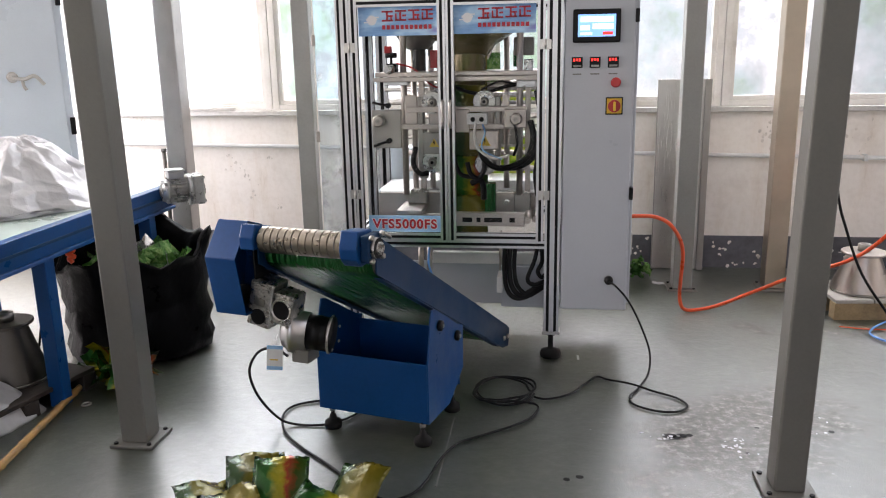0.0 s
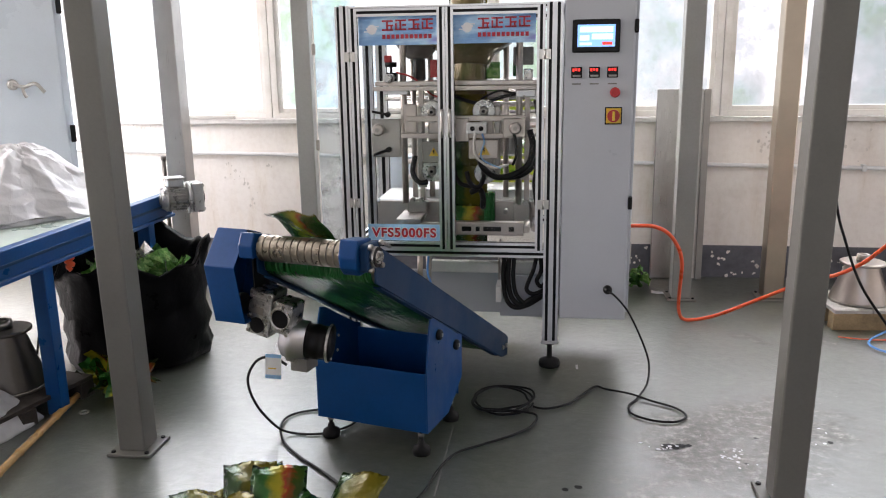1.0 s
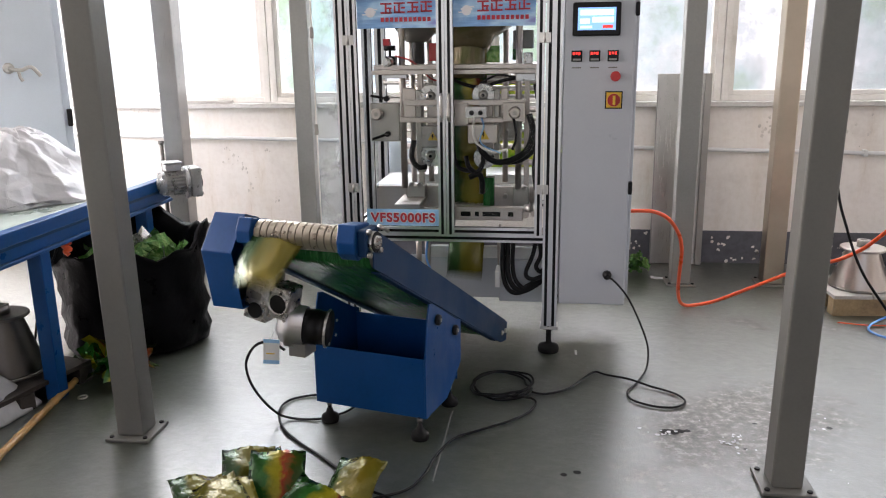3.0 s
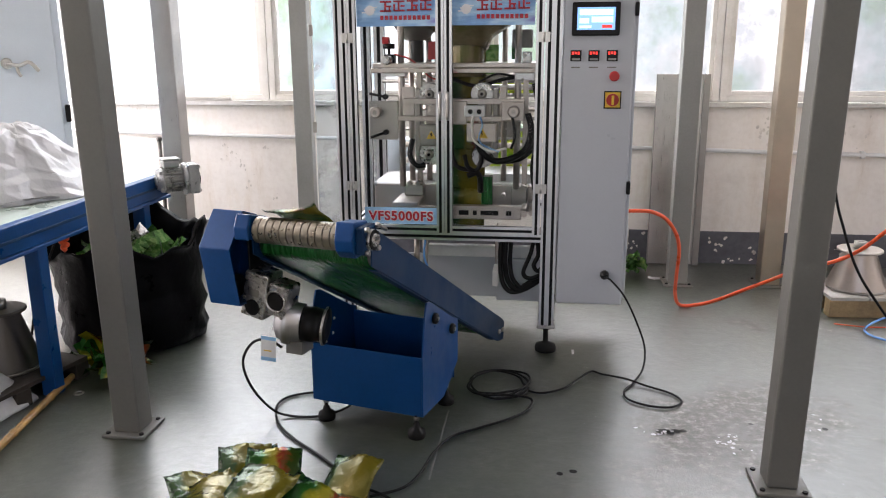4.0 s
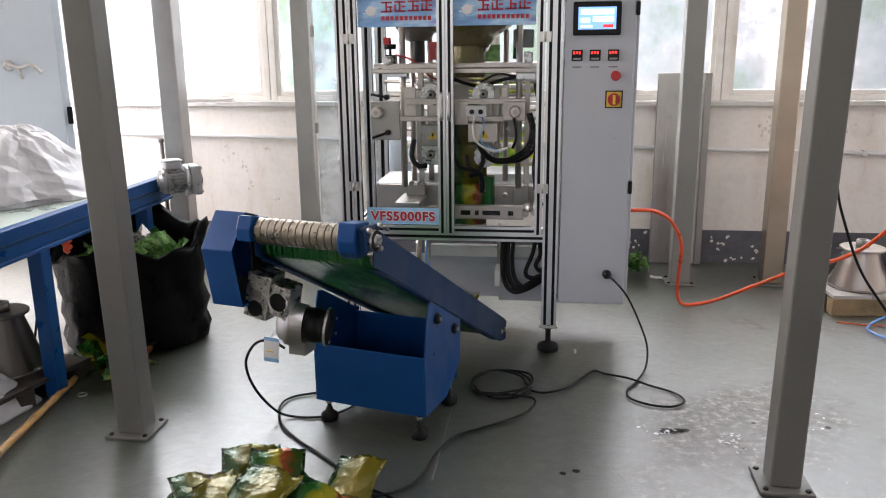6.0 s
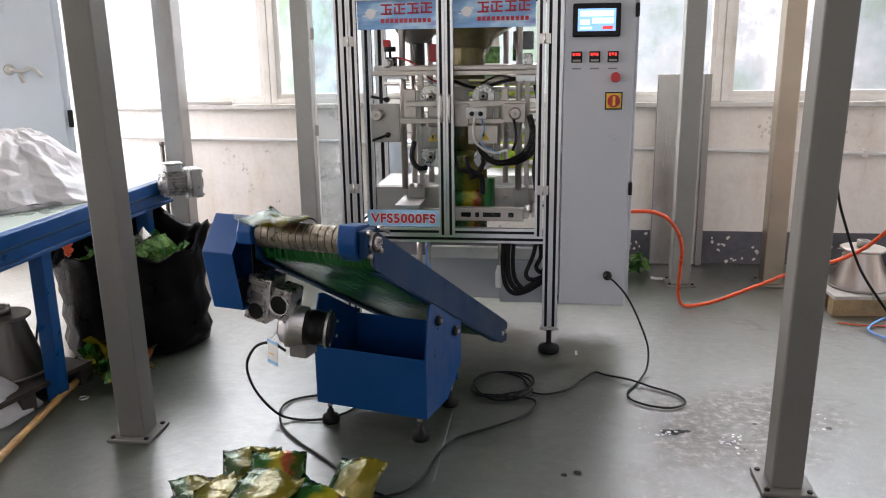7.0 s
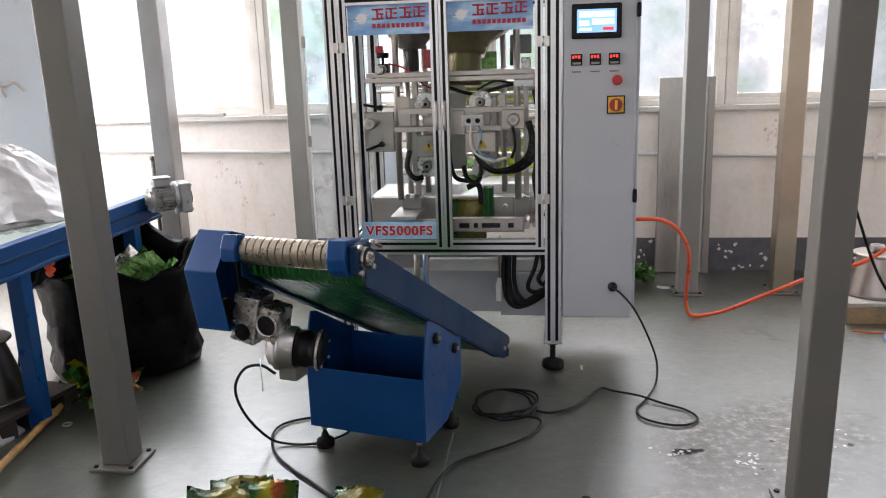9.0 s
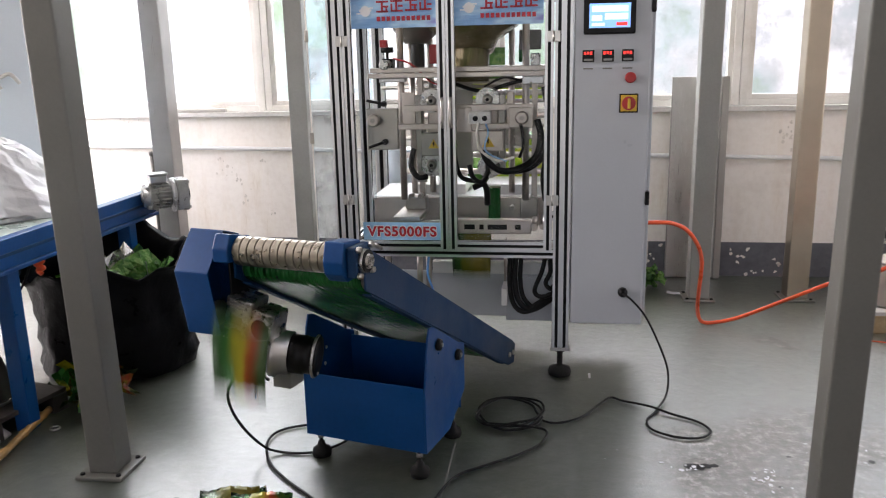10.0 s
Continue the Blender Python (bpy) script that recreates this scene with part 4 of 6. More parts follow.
part("cable", hose([(0.125, 3.10, 1.04), (0.12, 3.085, 0.99), (0.135, 3.09, 0.93), (0.20, 3.09, 0.89), (0.27, 3.10, 0.90)], 0.006), PVC, M)
part("cable", hose([(-0.02, 3.3, 1.20), (0.12, 3.27, 1.16), (0.25, 3.29, 1.19), (0.38, 3.3, 1.21)], 0.008), CABLE, M)
# film web and roll behind
part("film_web", box(0.03, 0.37, 3.75, 3.753, 1.10, 1.20, 0.0005), LIME, M, "lime and yellow printed film web")
part("film_web", box(0.13, 0.375, 3.75, 3.753, 0.70, 0.92, 0.0005), LIME, M)
part("film_web", box(0.02, 0.20, 3.62, 3.623, 1.20, 1.34, 0.0005), SCRAP, M)
for y, z in ((3.58, 1.23), (3.52, 1.17), (3.60, 1.10), (3.55, 0.99), (3.62, 0.93)):
    part("guide_rod", cyl((-0.36, y, z), (0.41, y, z), 0.009, 10), STEELD, M)
part("rear_plate", box(-0.10, 0.06, 3.50, 3.51, 0.80, 1.30, 0.002), STEELD, M)
part("rear_plate", box(0.20, 0.30, 3.46, 3.47, 0.90, 1.08, 0.002), STEELD, M)
part("cylinder", cyl((-0.16, 3.36, 1.262), (-0.16, 3.36, 1.36), 0.03, 16, 0.003), BLACK, M)
for z in (1.19, 1.135, 1.03, 0.845, 0.765):
    part("film_roller", cyl((-0.30, 3.66, z), (0.40, 3.66, z), 0.014, 14), WORKSTEEL, M)
part("film_roll", lathe((0.0, 3.92, 0.80), (0.40, 3.92, 0.80), [(0, 0.03), (0.0, 0.13), (1, 0.13), (1, 0.03)], 30), SCRAP, M, "roll of printed green film")
part("rear_box", box(-0.431, -0.257, 3.86, 4.0, 0.621, 0.847, 0.004), CABWHITE, M, "white box at the rear")
# under the deck
part("lower_beam", box(-0.12, 0.43, 3.37, 3.41, 0.335, 0.392, 0.004), WHITE, M)
part("lower_beam", box(-0.40, 0.43, 3.30, 3.34, 0.44, 0.50, 0.004), WORKSTEEL, M)
part("lower_panel", box(-0.40, 0.43, 3.42, 3.43, 0.12, 0.334, 0.002), CABINET, M)
part("lower_panel", box(0.225, 0.43, 3.24, 3.26, 0.16, 0.36, 0.003), CABINET, M)
part("chute", prism([(3.24, 0.50), (3.40, 0.50), (3.40, 0.32), (3.30, 0.30)], "x", 0.215, 0.222), WORKSTEEL, M)
part("side_bracket", box(0.215, 0.24, 3.10, 3.22, 0.27, 0.345, 0.003), WHITE, M)
for x in (-0.28, -0.14, -0.10):
    part("lower_rod", cyl((x, 3.15, 0.30), (x, 3.15, 0.505), 0.013, 12), WORKSTEEL, M)
part("air_tube", hose([(-0.085, 3.06, 0.50), (-0.09, 3.05, 0.42), (-0.075, 3.06, 0.36), (-0.07, 3.10, 0.30)], 0.005), LBLUE, M)
for k, (a, b, c) in enumerate(((0.0, 0.0, 0.011), (0.022, 0.012, 0.012), (0.045, 0.02, 0.010))):
    part("cable", hose([(0.255 + a, 3.09, 0.505), (0.250 + a, 3.085, 0.40), (0.262 + a, 3.08, 0.30 + b), (0.30 + a, 3.08, 0.255 + b), (0.36, 3.085, 0.265 + b), (0.43, 3.12, 0.30 + b)], c), CABLE, M)
for k, a in enumerate((0.0, 0.035)):
    part("cable", hose([(0.40 + a * 0.4, 3.09, 0.505), (0.385 + a, 3.085, 0.43), (0.355 + a * 1.3, 3.085, 0.345 + a), (0.385 + a, 3.085, 0.318 + a), (0.44, 3.10, 0.335 + a)], 0.010), CABLE, M)


# ---- take-off conveyor ----
CM = pose(0.038, 2.132, 0, 0, 0, -14)
conv = thing("takeoff_conveyor", "blue inclined take-off conveyor with green belt and ringed steel head roller", "conveyor", CM)


def rail_z(v):
    return 0.796 - 0.545 * (v + 0.272)


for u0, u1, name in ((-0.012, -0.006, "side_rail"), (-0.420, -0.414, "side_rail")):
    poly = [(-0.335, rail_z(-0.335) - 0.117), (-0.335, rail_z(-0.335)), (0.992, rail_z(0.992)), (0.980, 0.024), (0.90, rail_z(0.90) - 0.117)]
    r = part(name, prism(poly, "x", u0, u1, 0.0012), BLUE_SHADE, conv, "dark blue folded side rail, shade put into its colour")
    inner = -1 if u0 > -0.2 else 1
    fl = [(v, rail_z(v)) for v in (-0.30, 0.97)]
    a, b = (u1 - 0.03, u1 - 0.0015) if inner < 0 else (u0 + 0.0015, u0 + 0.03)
    part("rail_flange", prism([(fl[0][0], fl[0][1] + 0.001), (fl[1][0], fl[1][1] + 0.001), (fl[1][0], fl[1][1] + 0.005), (fl[0][0], fl[0][1] + 0.005)], "x", a, b), BLUE_SHADE, r)
    part("rail_flange", prism([(fl[0][0], fl[0][1] - 0.119), (0.84, rail_z(0.84) - 0.119), (0.84, rail_z(0.84) - 0.123), (fl[0][0], fl[0][1] - 0.123)], "x", a, b), BLUE_SHADE, r)
for v, z in ((0.955, 0.078), (0.905, 0.085)):
    part("bolt", bolt((-0.0055, v, z), (1, 0, 0), 0.011, 0.008), STEEL, conv)

# belt loop
hc, tc_, hr, tr_ = (-0.268, 0.737), (0.885, 0.112), 0.046, 0.040
nrm = Vector((0.545, 1.0)).normalized()
loop = []
a0 = math.atan2(nrm.y, nrm.x)
for i in range(13):
    a = a0 + math.pi * i / 12
    loop.append((hc[0] + hr * math.cos(a), hc[1] + hr * math.sin(a)))
for i in range(1, 12):
    t = i / 12
    loop.append((hc[0] + (tc_[0] - hc[0]) * t - nrm.x * (hr + (tr_ - hr) * t), hc[1] + (tc_[1] - hc[1]) * t - nrm.y * (hr + (tr_ - hr) * t) - 0.006 * math.sin(math.pi * t)))
for i in range(13):
    a = a0 + math.pi + math.pi * i / 12
    loop.append((tc_[0] + tr_ * math.cos(a), tc_[1] + tr_ * math.sin(a)))
bb = bmesh.new()
rows = []
for (v, z) in loop:
    rows.append([bb.verts.new((u, v, z)) for u in (-0.404, -0.034)])
for i in range(len(rows)):
    a, b = rows[i], rows[(i + 1) % len(rows)]
    bb.faces.new((a[0], a[1], b[1], b[0])).smooth = True
bmesh.ops.recalc_face_normals(bb, faces=bb.faces[:])
bmesh.ops.solidify(bb, geom=bb.faces[:], thickness=0.003)
belt = part("belt", bb, BELT, conv, "glossy green conveyor belt")
part("tail_roller", cyl((-0.41, tc_[0], tc_[1]), (-0.02, tc_[0], tc_[1]), tr_ - 0.005, 20), STEELD, conv)
part("drive_roller", cyl((-0.41, hc[0], hc[1]), (-0.02, hc[0], hc[1]), hr - 0.005, 20), STEELD, conv)

# head roller: eleven polished rings on a shaft
HV, HZ, HR = -0.345, 0.797, 0.041
head = part("head_roller", cyl((-0.43, HV, HZ), (0.01, HV, HZ), 0.030, 20), BLACK, conv, "polished ringed steel roller")
for k in range(12):
    u = -0.383 + k * 0.0243
    rb = lathe((u, HV, HZ), (u + 0.0215, HV, HZ), [(0, HR - 0.010), (0.0, HR - 0.001), (0.04, HR), (0.96, HR), (1.0, HR - 0.001), (1, HR - 0.010)], 48)
    for f in rb.faces:
        f.smooth = False
    part("ring", rb, RINGSTEEL, head)

# right bearing cover and bearing
cap = part("bearing_cover", prism([(-0.398, 0.768), (-0.404, 0.80), (-0.388, 0.852), (-0.30, 0.842), (-0.30, 0.748), (-0.375, 0.744)], "x", -0.092, -0.034, 0.004), BLUE, conv, "blue folded bearing cover")
part("bearing_block", box(-0.033, -0.004, -0.385, -0.30, 0.757, 0.838, 0.006), BLUE_SHADE, conv)
part("bearing", lathe((-0.004, -0.345, 0.797), (0.018, -0.345, 0.797), [(0, 0.032), (0.5, 0.030), (0.6, 0.020), (1, 0.018)], 20), CAST, conv)
for dv, dz in ((-0.033, 0.034), (-0.033, -0.034), (0.036, 0.034), (0.036, -0.034)):
    part("bolt", bolt((-0.004, -0.343 + dv, 0.798 + dz), (1, 0, 0), 0.009, 0.012), STEEL, conv)
part("adjusting_screw", cyl((-0.005, -0.30, 0.835), (-0.005, -0.24, 0.805), 0.006, 10), STEEL, conv)

# left bearing cover and chain guard
part("bearing_cover", prism([(-0.398, 0.772), (-0.400, 0.81), (-0.380, 0.850), (-0.29, 0.828), (-0.29, 0.768)], "x", -0.437, -0.387, 0.004), BLUE, conv)
gp = [(-0.340, 0.850), (-0.424, 0.746), (-0.388, 0.556), (-0.255, 0.560), (-0.205, 0.70), (-0.27, 0.826)]
gb = bmesh.new()
U0, U1 = -0.552, -0.440
out = [gb.verts.new((U0, v, z)) for v, z in gp]
inn = [gb.verts.new((U1, v, z)) for v, z in gp]
gb.faces.new(out)
for i in range(6):
    gb.faces.new((out[i], inn[i], inn[(i + 1) % 6], out[(i + 1) % 6]))
bmesh.ops.recalc_face_normals(gb, faces=gb.faces[:])
bmesh.ops.bevel(gb, geom=[e for e in gb.edges if len(e.link_faces) == 2], offset=0.004, segments=2, affect="EDGES", profile=0.5)
bmesh.ops.solidify(gb, geom=gb.faces[:], thickness=0.003)
guard = part("chain_guard", gb, BLUE, conv, "bright blue folded chain guard, open on one side")
part("sprocket", lathe((-0.50, HV, HZ), (-0.488, HV, HZ), [(0, 0.024), (1, 0.024)], 18), STEELD, guard)
part("sprocket", lathe((-0.50, -0.32, 0.60), (-0.488, -0.32, 0.60), [(0, 0.036), (1, 0.036)], 18), STEELD, guard)
part("chain", box(-0.497, -0.491, -0.368, -0.362, 0.61, 0.79, 0.001), BLACK, guard)
part("bearing_plate", box(-0.431, -0.424, -0.345, -0.22, 0.55, 0.77, 0.003), BLACK, conv)

# gear motor
gear = part("gearbox", box(-0.455, -0.372, -0.352, -0.262, 0.505, 0.655, 0.006), CAST, conv, "cast aluminium worm gearbox")
for z in (0.625, 0.634, 0.643, 0.652):
    part("cooling_fin", box(-0.438, -0.39, -0.358, -0.352, z - 0.002, z + 0.002, 0.0005), CAST, gear)
part("bore", lathe((-0.414, -0.352, 0.540), (-0.414, -0.3545, 0.540), [(0, 0.026), (1, 0.026)], 22), BLACK, gear)
part("plate", box(-0.434, -0.396, -0.3555, -0.3522, 0.578, 0.602, 0.001), STEELD, gear, "small type plate")
for du in (-0.033, 0.033):
    for z in (0.515, 0.565, 0.645):
        part("bolt", bolt((-0.4135 + du, -0.352, z), (0, -1, 0), 0.006, 0.004), STEELD, gear)
GROT = Matrix.Translation((-0.39, -0.30, 0.575)) @ Matrix.Rotation(radians(12), 4, "Y") @ Matrix.Translation((0.39, 0.30, -0.575))
gear.matrix_basis = GROT
flg = part("gear_flange", box(-0.371, -0.303, -0.345, -0.262, 0.530, 0.636, 0.008), CAST, conv)
part("bore", lathe((-0.338, -0.345, 0.583), (-0.338, -0.3485, 0.583), [(0, 0.030), (0.9, 0.030), (1, 0.027)], 24), BLACK, flg)
part("bore_ring", lathe((-0.338, -0.344, 0.583), (-0.338, -0.352, 0.583), [(0, 0.038), (1, 0.036), (1, 0.031), (0, 0.031)], 24), CAST, flg)
for du, dz in ((-0.032, 0.045), (0.032, 0.045), (-0.032, -0.048), (0.032, -0.048)):
    part("bolt", bolt((-0.338 + du * 0.85, -0.345, 0.583 + dz), (0, -1, 0), 0.006, 0.004), STEELD, flg)
flg.matrix_basis = GROT
part("motor_flange", lathe((-0.372, -0.292, 0.492), (-0.292, -0.268, 0.482), [(0, 0.042), (0.12, 0.060), (0.3, 0.064), (0.34, 0.074), (0.55, 0.075), (0.6, 0.064), (1, 0.062)], 30), ALU, conv, "silver motor flange")
mot = part("motor", lathe((-0.292, -0.268, 0.482), (-0.212, -0.246, 0.472), [(0, 0.056), (0.5, 0.057), (0.52, 0.054), (0.85, 0.054), (0.88, 0.060), (0.96, 0.058), (1, 0.030)], 30), BLACK, conv, "black electric motor")
for k in range(6):
    a = 2 * math.pi * k / 6 + 0.3
    part("bolt", bolt((-0.217, -0.248 + 0.048 * math.cos(a), 0.472 + 0.048 * math.sin(a)), (1, 0, 0), 0.005, 0.004), STEEL, mot)
part("end_ring", lathe((-0.226, -0.250, 0.4738), (-0.218, -0.2478, 0.4728), [(0, 0.060), (0.2, 0.063), (0.8, 0.063), (1, 0.060)], 30), CAST, mot, "silver motor end ring")
part("terminal_box", box(-0.342, -0.280, -0.30, -0.23, 0.383, 0.428, 0.004), POST, mot, "grey terminal box")

# paper tag on a string
tag = part("paper_tag", box(-0.025, 0.025, -0.001, 0.001, -0.082, 0.0, 0.0), WHITE, conv, "white and blue paper tag")
part("tag_band", box(-0.0251, 0.0251, -0.0016, 0.0016, -0.012, -0.0002), PLATEBLUE, tag)
part("tag_band", box(-0.0251, 0.0251, -0.0016, 0.0016, -0.0822, -0.070), PLATEBLUE, tag)
part("tag_print", box(-0.016, 0.010, -0.0016, 0.0016, -0.05, -0.046), YELLOW, tag)
part("tag_string", cyl((0, 0, 0), (0.004, 0.02, 0.03), 0.0008, 6), WHITE, tag)
TAG_AT = (-0.372, -0.345, 0.452)

# base box: sheet steel tray with raised side plates
BX0, BX1, BV1, BT = -0.425, 0.0, 0.33, 0.004
side_poly = [(0.0, 0.08), (0.20, 0.075), (0.345, 0.165), (0.347, 0.335), (0.30, 0.352), (0.075, 0.480), (0.045, 0.487), (0.03, 0.45), (0.0, 0.292)]
base = part("base_tray", box(BX0, BX1, 0.0, BT, 0.08, 0.300, 0.001), BLUE, conv, "blue sheet steel base tray, open on top")
part("side_plate", prism(side_poly, "x", BX1 + 0.0005, BX1 + 0.0065, 0.001), BLUE, conv, "blue side plate with black bolts")
part("side_plate", prism(side_poly, "x", BX0 - 0.0065, BX0 - 0.0005, 0.001), BLUE, conv)
# tray floor in the darker blue: the tray's inner shade is coloured in
part("tray_floor", box(BX0, BX1, BT, BV1 - 0.10, 0.085, 0.089, 0.001), BLUE_SHADE, conv)
part("tray_back", box(BX0, BX1, BV1 - 0.01, BV1 - 0.006, 0.10, 0.325, 0.001), BLUE, conv)
part("tray_slope", prism([(BV1 - 0.10, 0.085), (BV1 - 0.008, 0.12), (BV1 - 0.008, 0.124), (BV1 - 0.10, 0.089)], "x", BX0, BX1), BLUE, conv)
for v, z in ((0.105, 0.412), (0.272, 0.318)):
    k = part("clamp_knob", lathe((BX1 + 0.0065, v, z), (BX1 + 0.022, v, z), [(0, 0.019), (0.3, 0.021), (0.8, 0.020), (1, 0.015)], 8), BLACK, conv, "black clamp knob")
    part("knob_screw", cyl((BX1 + 0.0205, v, z), (BX1 + 0.026, v, z), 0.007, 10), STEELD, k)
for u, v in ((-0.390, 0.020), (-0.022, 0.006), (-0.025, 0.30), (-0.385, 0.29)):
    f = part("levelling_foot", lathe((u, v, 0), (u, v, 0.084), [(0, 0.031), (0.15, 0.033), (0.3, 0.030), (0.42, 0.014), (0.6, 0.011), (0.62, 0.007), (1, 0.007)], 20), RUBBER, conv, "black levelling foot")
    part("lock_nut", bolt((u, v, 0.066), (0, 0, 1), 0.012, 0.012), STEELD, f)


# ---- sorting table with belt ----
TM = pose(-1.45, 3.385, 0)
table = thing("belt_table", "blue steel sorting table with a pale green belt top", "conveyor table", TM)
L, Wd, TZ = 3.3, 0.95, 0.72
part("side_beam", box(-0.045, 0.0, -L, 0.0, TZ - 0.105, TZ, 0.004), BLUE, table, "blue channel beam")
part("beam_lip", box(-0.05, 0.012, -L, 0.0, TZ - 0.120, TZ - 0.1055, 0.003), BLUE, table)
# raised darker strip that paints the shade of a groove along the beam
part("groove_shade", box(0.0002, 0.004, -L, -0.01, TZ - 0.062, TZ - 0.05, 0.001), BLUE_SHADE, table)
part("side_beam", box(-Wd, -Wd + 0.045, -L, 0.0, TZ - 0.105, TZ, 0.004), BLUE, table)
part("belt_top", box(-Wd + 0.046, -0.046, -L, 0.05, TZ - 0.055, TZ - 0.004, 0.012), TABLETOP, table, "pale green belt")
part("end_roller", cyl((-Wd + 0.046, 0.045, TZ - 0.045), (-0.046, 0.045, TZ - 0.045), 0.035, 18), STEEL, table)
for y in (-1.08, -0.26, -2.6):
    for x in (-0.06, -Wd):
        part("table_leg", box(x, x + 0.06, y, y + 0.06, 0.0, TZ - 0.1205, 0.004), BLUE, table)
part("cross_beam", box(-Wd + 0.06, -0.06, -1.84, -1.80, TZ - 0.16, TZ - 0.12, 0.003), BLUE, table)
# geared motor across the table's end: fan cowl, ribbed body, terminal box, flange and gearbox
MX = Matrix.Translation((0.065, -0.075, TZ - 0.018)) @ Matrix.Rotation(radians(38), 4, "Z") @ Matrix.Scale(1.04, 4)
tm = part("gear_motor", lathe((-0.075, 0, 0), (0.045, 0, 0), [(0, 0.030), (0.03, 0.044), (0.16, 0.052), (0.20, 0.058), (0.26, 0.058), (0.28, 0.050), (1, 0.050)], 30), SILVERPAINT, table, "silver geared motor at the table end")
tm.matrix_basis = MX
part("fan_hub", lathe((-0.083, 0, 0), (-0.0745, 0, 0), [(0, 0.012), (0.4, 0.022), (1, 0.027)], 22), SILVERPAINT, tm)
for k in range(4):
    a = math.pi / 4 + k * math.pi / 2
    part("cowl_ear", box(-0.064, -0.050, 0.058 * math.cos(a) - 0.008, 0.058 * math.cos(a) + 0.008, 0.058 * math.sin(a) - 0.008, 0.058 * math.sin(a) + 0.008, 0.002), SILVERPAINT, tm)
for k in range(22):
    a = 2 * math.pi * k / 22
    part("cooling_fin", box(-0.038, 0.040, -0.0014, 0.0014, 0.048, 0.060, m=Matrix.Rotation(a, 4, "X")), SILVERPAINT, tm)
part("terminal_box", box(-0.042, 0.032, -0.036, 0.036, 0.060, 0.094, 0.006), ALU, tm, "pale terminal box")
part("terminal_lid", box(-0.046, 0.036, -0.040, 0.040, 0.0945, 0.104, 0.003), ALU, tm)
part("motor_flange", lathe((0.0455, 0, 0), (0.066, 0, 0), [(0, 0.066), (0.15, 0.076), (0.75, 0.077), (0.8, 0.062), (1, 0.058)], 32), SILVERPAINT, tm)
gbm = box(0.0665, 0.118, -0.055, 0.055, -0.068, 0.072, 0.008)
part("motor_gearbox", gbm, SILVERPAINT, tm, "square worm gearbox")
part("gear_bore", lathe((0.1182, 0, 0), (0.126, 0, 0), [(0, 0.036), (0.9, 0.034), (1, 0.022)], 22), BLACK, tm)
for sy in (-1, 1):
    for sz in (-1, 1):
        part("bolt", bolt((0.1182, sy * 0.043, 0.002 + sz * 0.056), (1, 0, 0), 0.007, 0.005), STEELD, tm)

# ---- left corner ----
big = thing("electric_cabinet", "tall pale blue-white steel cabinet with chrome latch handle", "electric cabinet", Matrix.Translation((-2.08, 3.6, 0)) @ Matrix.Rotation(radians(33), 4, "Z") @ Matrix.Translation((2.08, -3.6, 0)))
part("body", box(-3.15, -2.07, 3.602, 4.15, 0.62, 2.15, 0.006), CABWHITE, big)
for x in (-3.13, -2.13):
    for y in (3.62, 4.09):
        part("cabinet_leg", box(x, x + 0.04, y, y + 0.04, 0.0, 0.6195, 0.003), CABWHITE, big)
bd = part("cabinet_door", box(-3.12, -2.105, 3.584, 3.6015, 0.66, 2.11, 0.004), CABWHITE, big)
for z in (1.66, 1.00):
    part("hinge", box(-2.092, -2.066, 3.575, 3.60, z - 0.045, z + 0.045, 0.004), BLACK, big)
lt = part("latch", lathe((-2.335, 3.584, 1.260), (-2.335, 3.56, 1.260), [(0, 0.028), (0.6, 0.026), (1, 0.018)], 18), STEEL, bd, "chrome latch handle")
lb = hose([(-2.335, 3.56, 1.260), (-2.280, 3.545, 1.250), (-2.230, 3.54, 1.265), (-2.190, 3.54, 1.220)], 0.010, 5, 8)
hose([(-2.290, 3.55, 1.245), (-2.285, 3.545, 1.215), (-2.275, 3.545, 1.195)], 0.008, 4, 8, lb)
part("latch_lever", lb, STEEL, bd)


def crumple(bm, amount, scale, seed):
    off = Vector((seed * 3.1, seed * 1.7, seed * 0.9))
    for v in bm.verts:
        n = noise.noise_vector(v.co * scale + off) + 0.5 * noise.noise_vector(v.co * scale * 2.7 + off)
        v.co += n * amount
    return bm


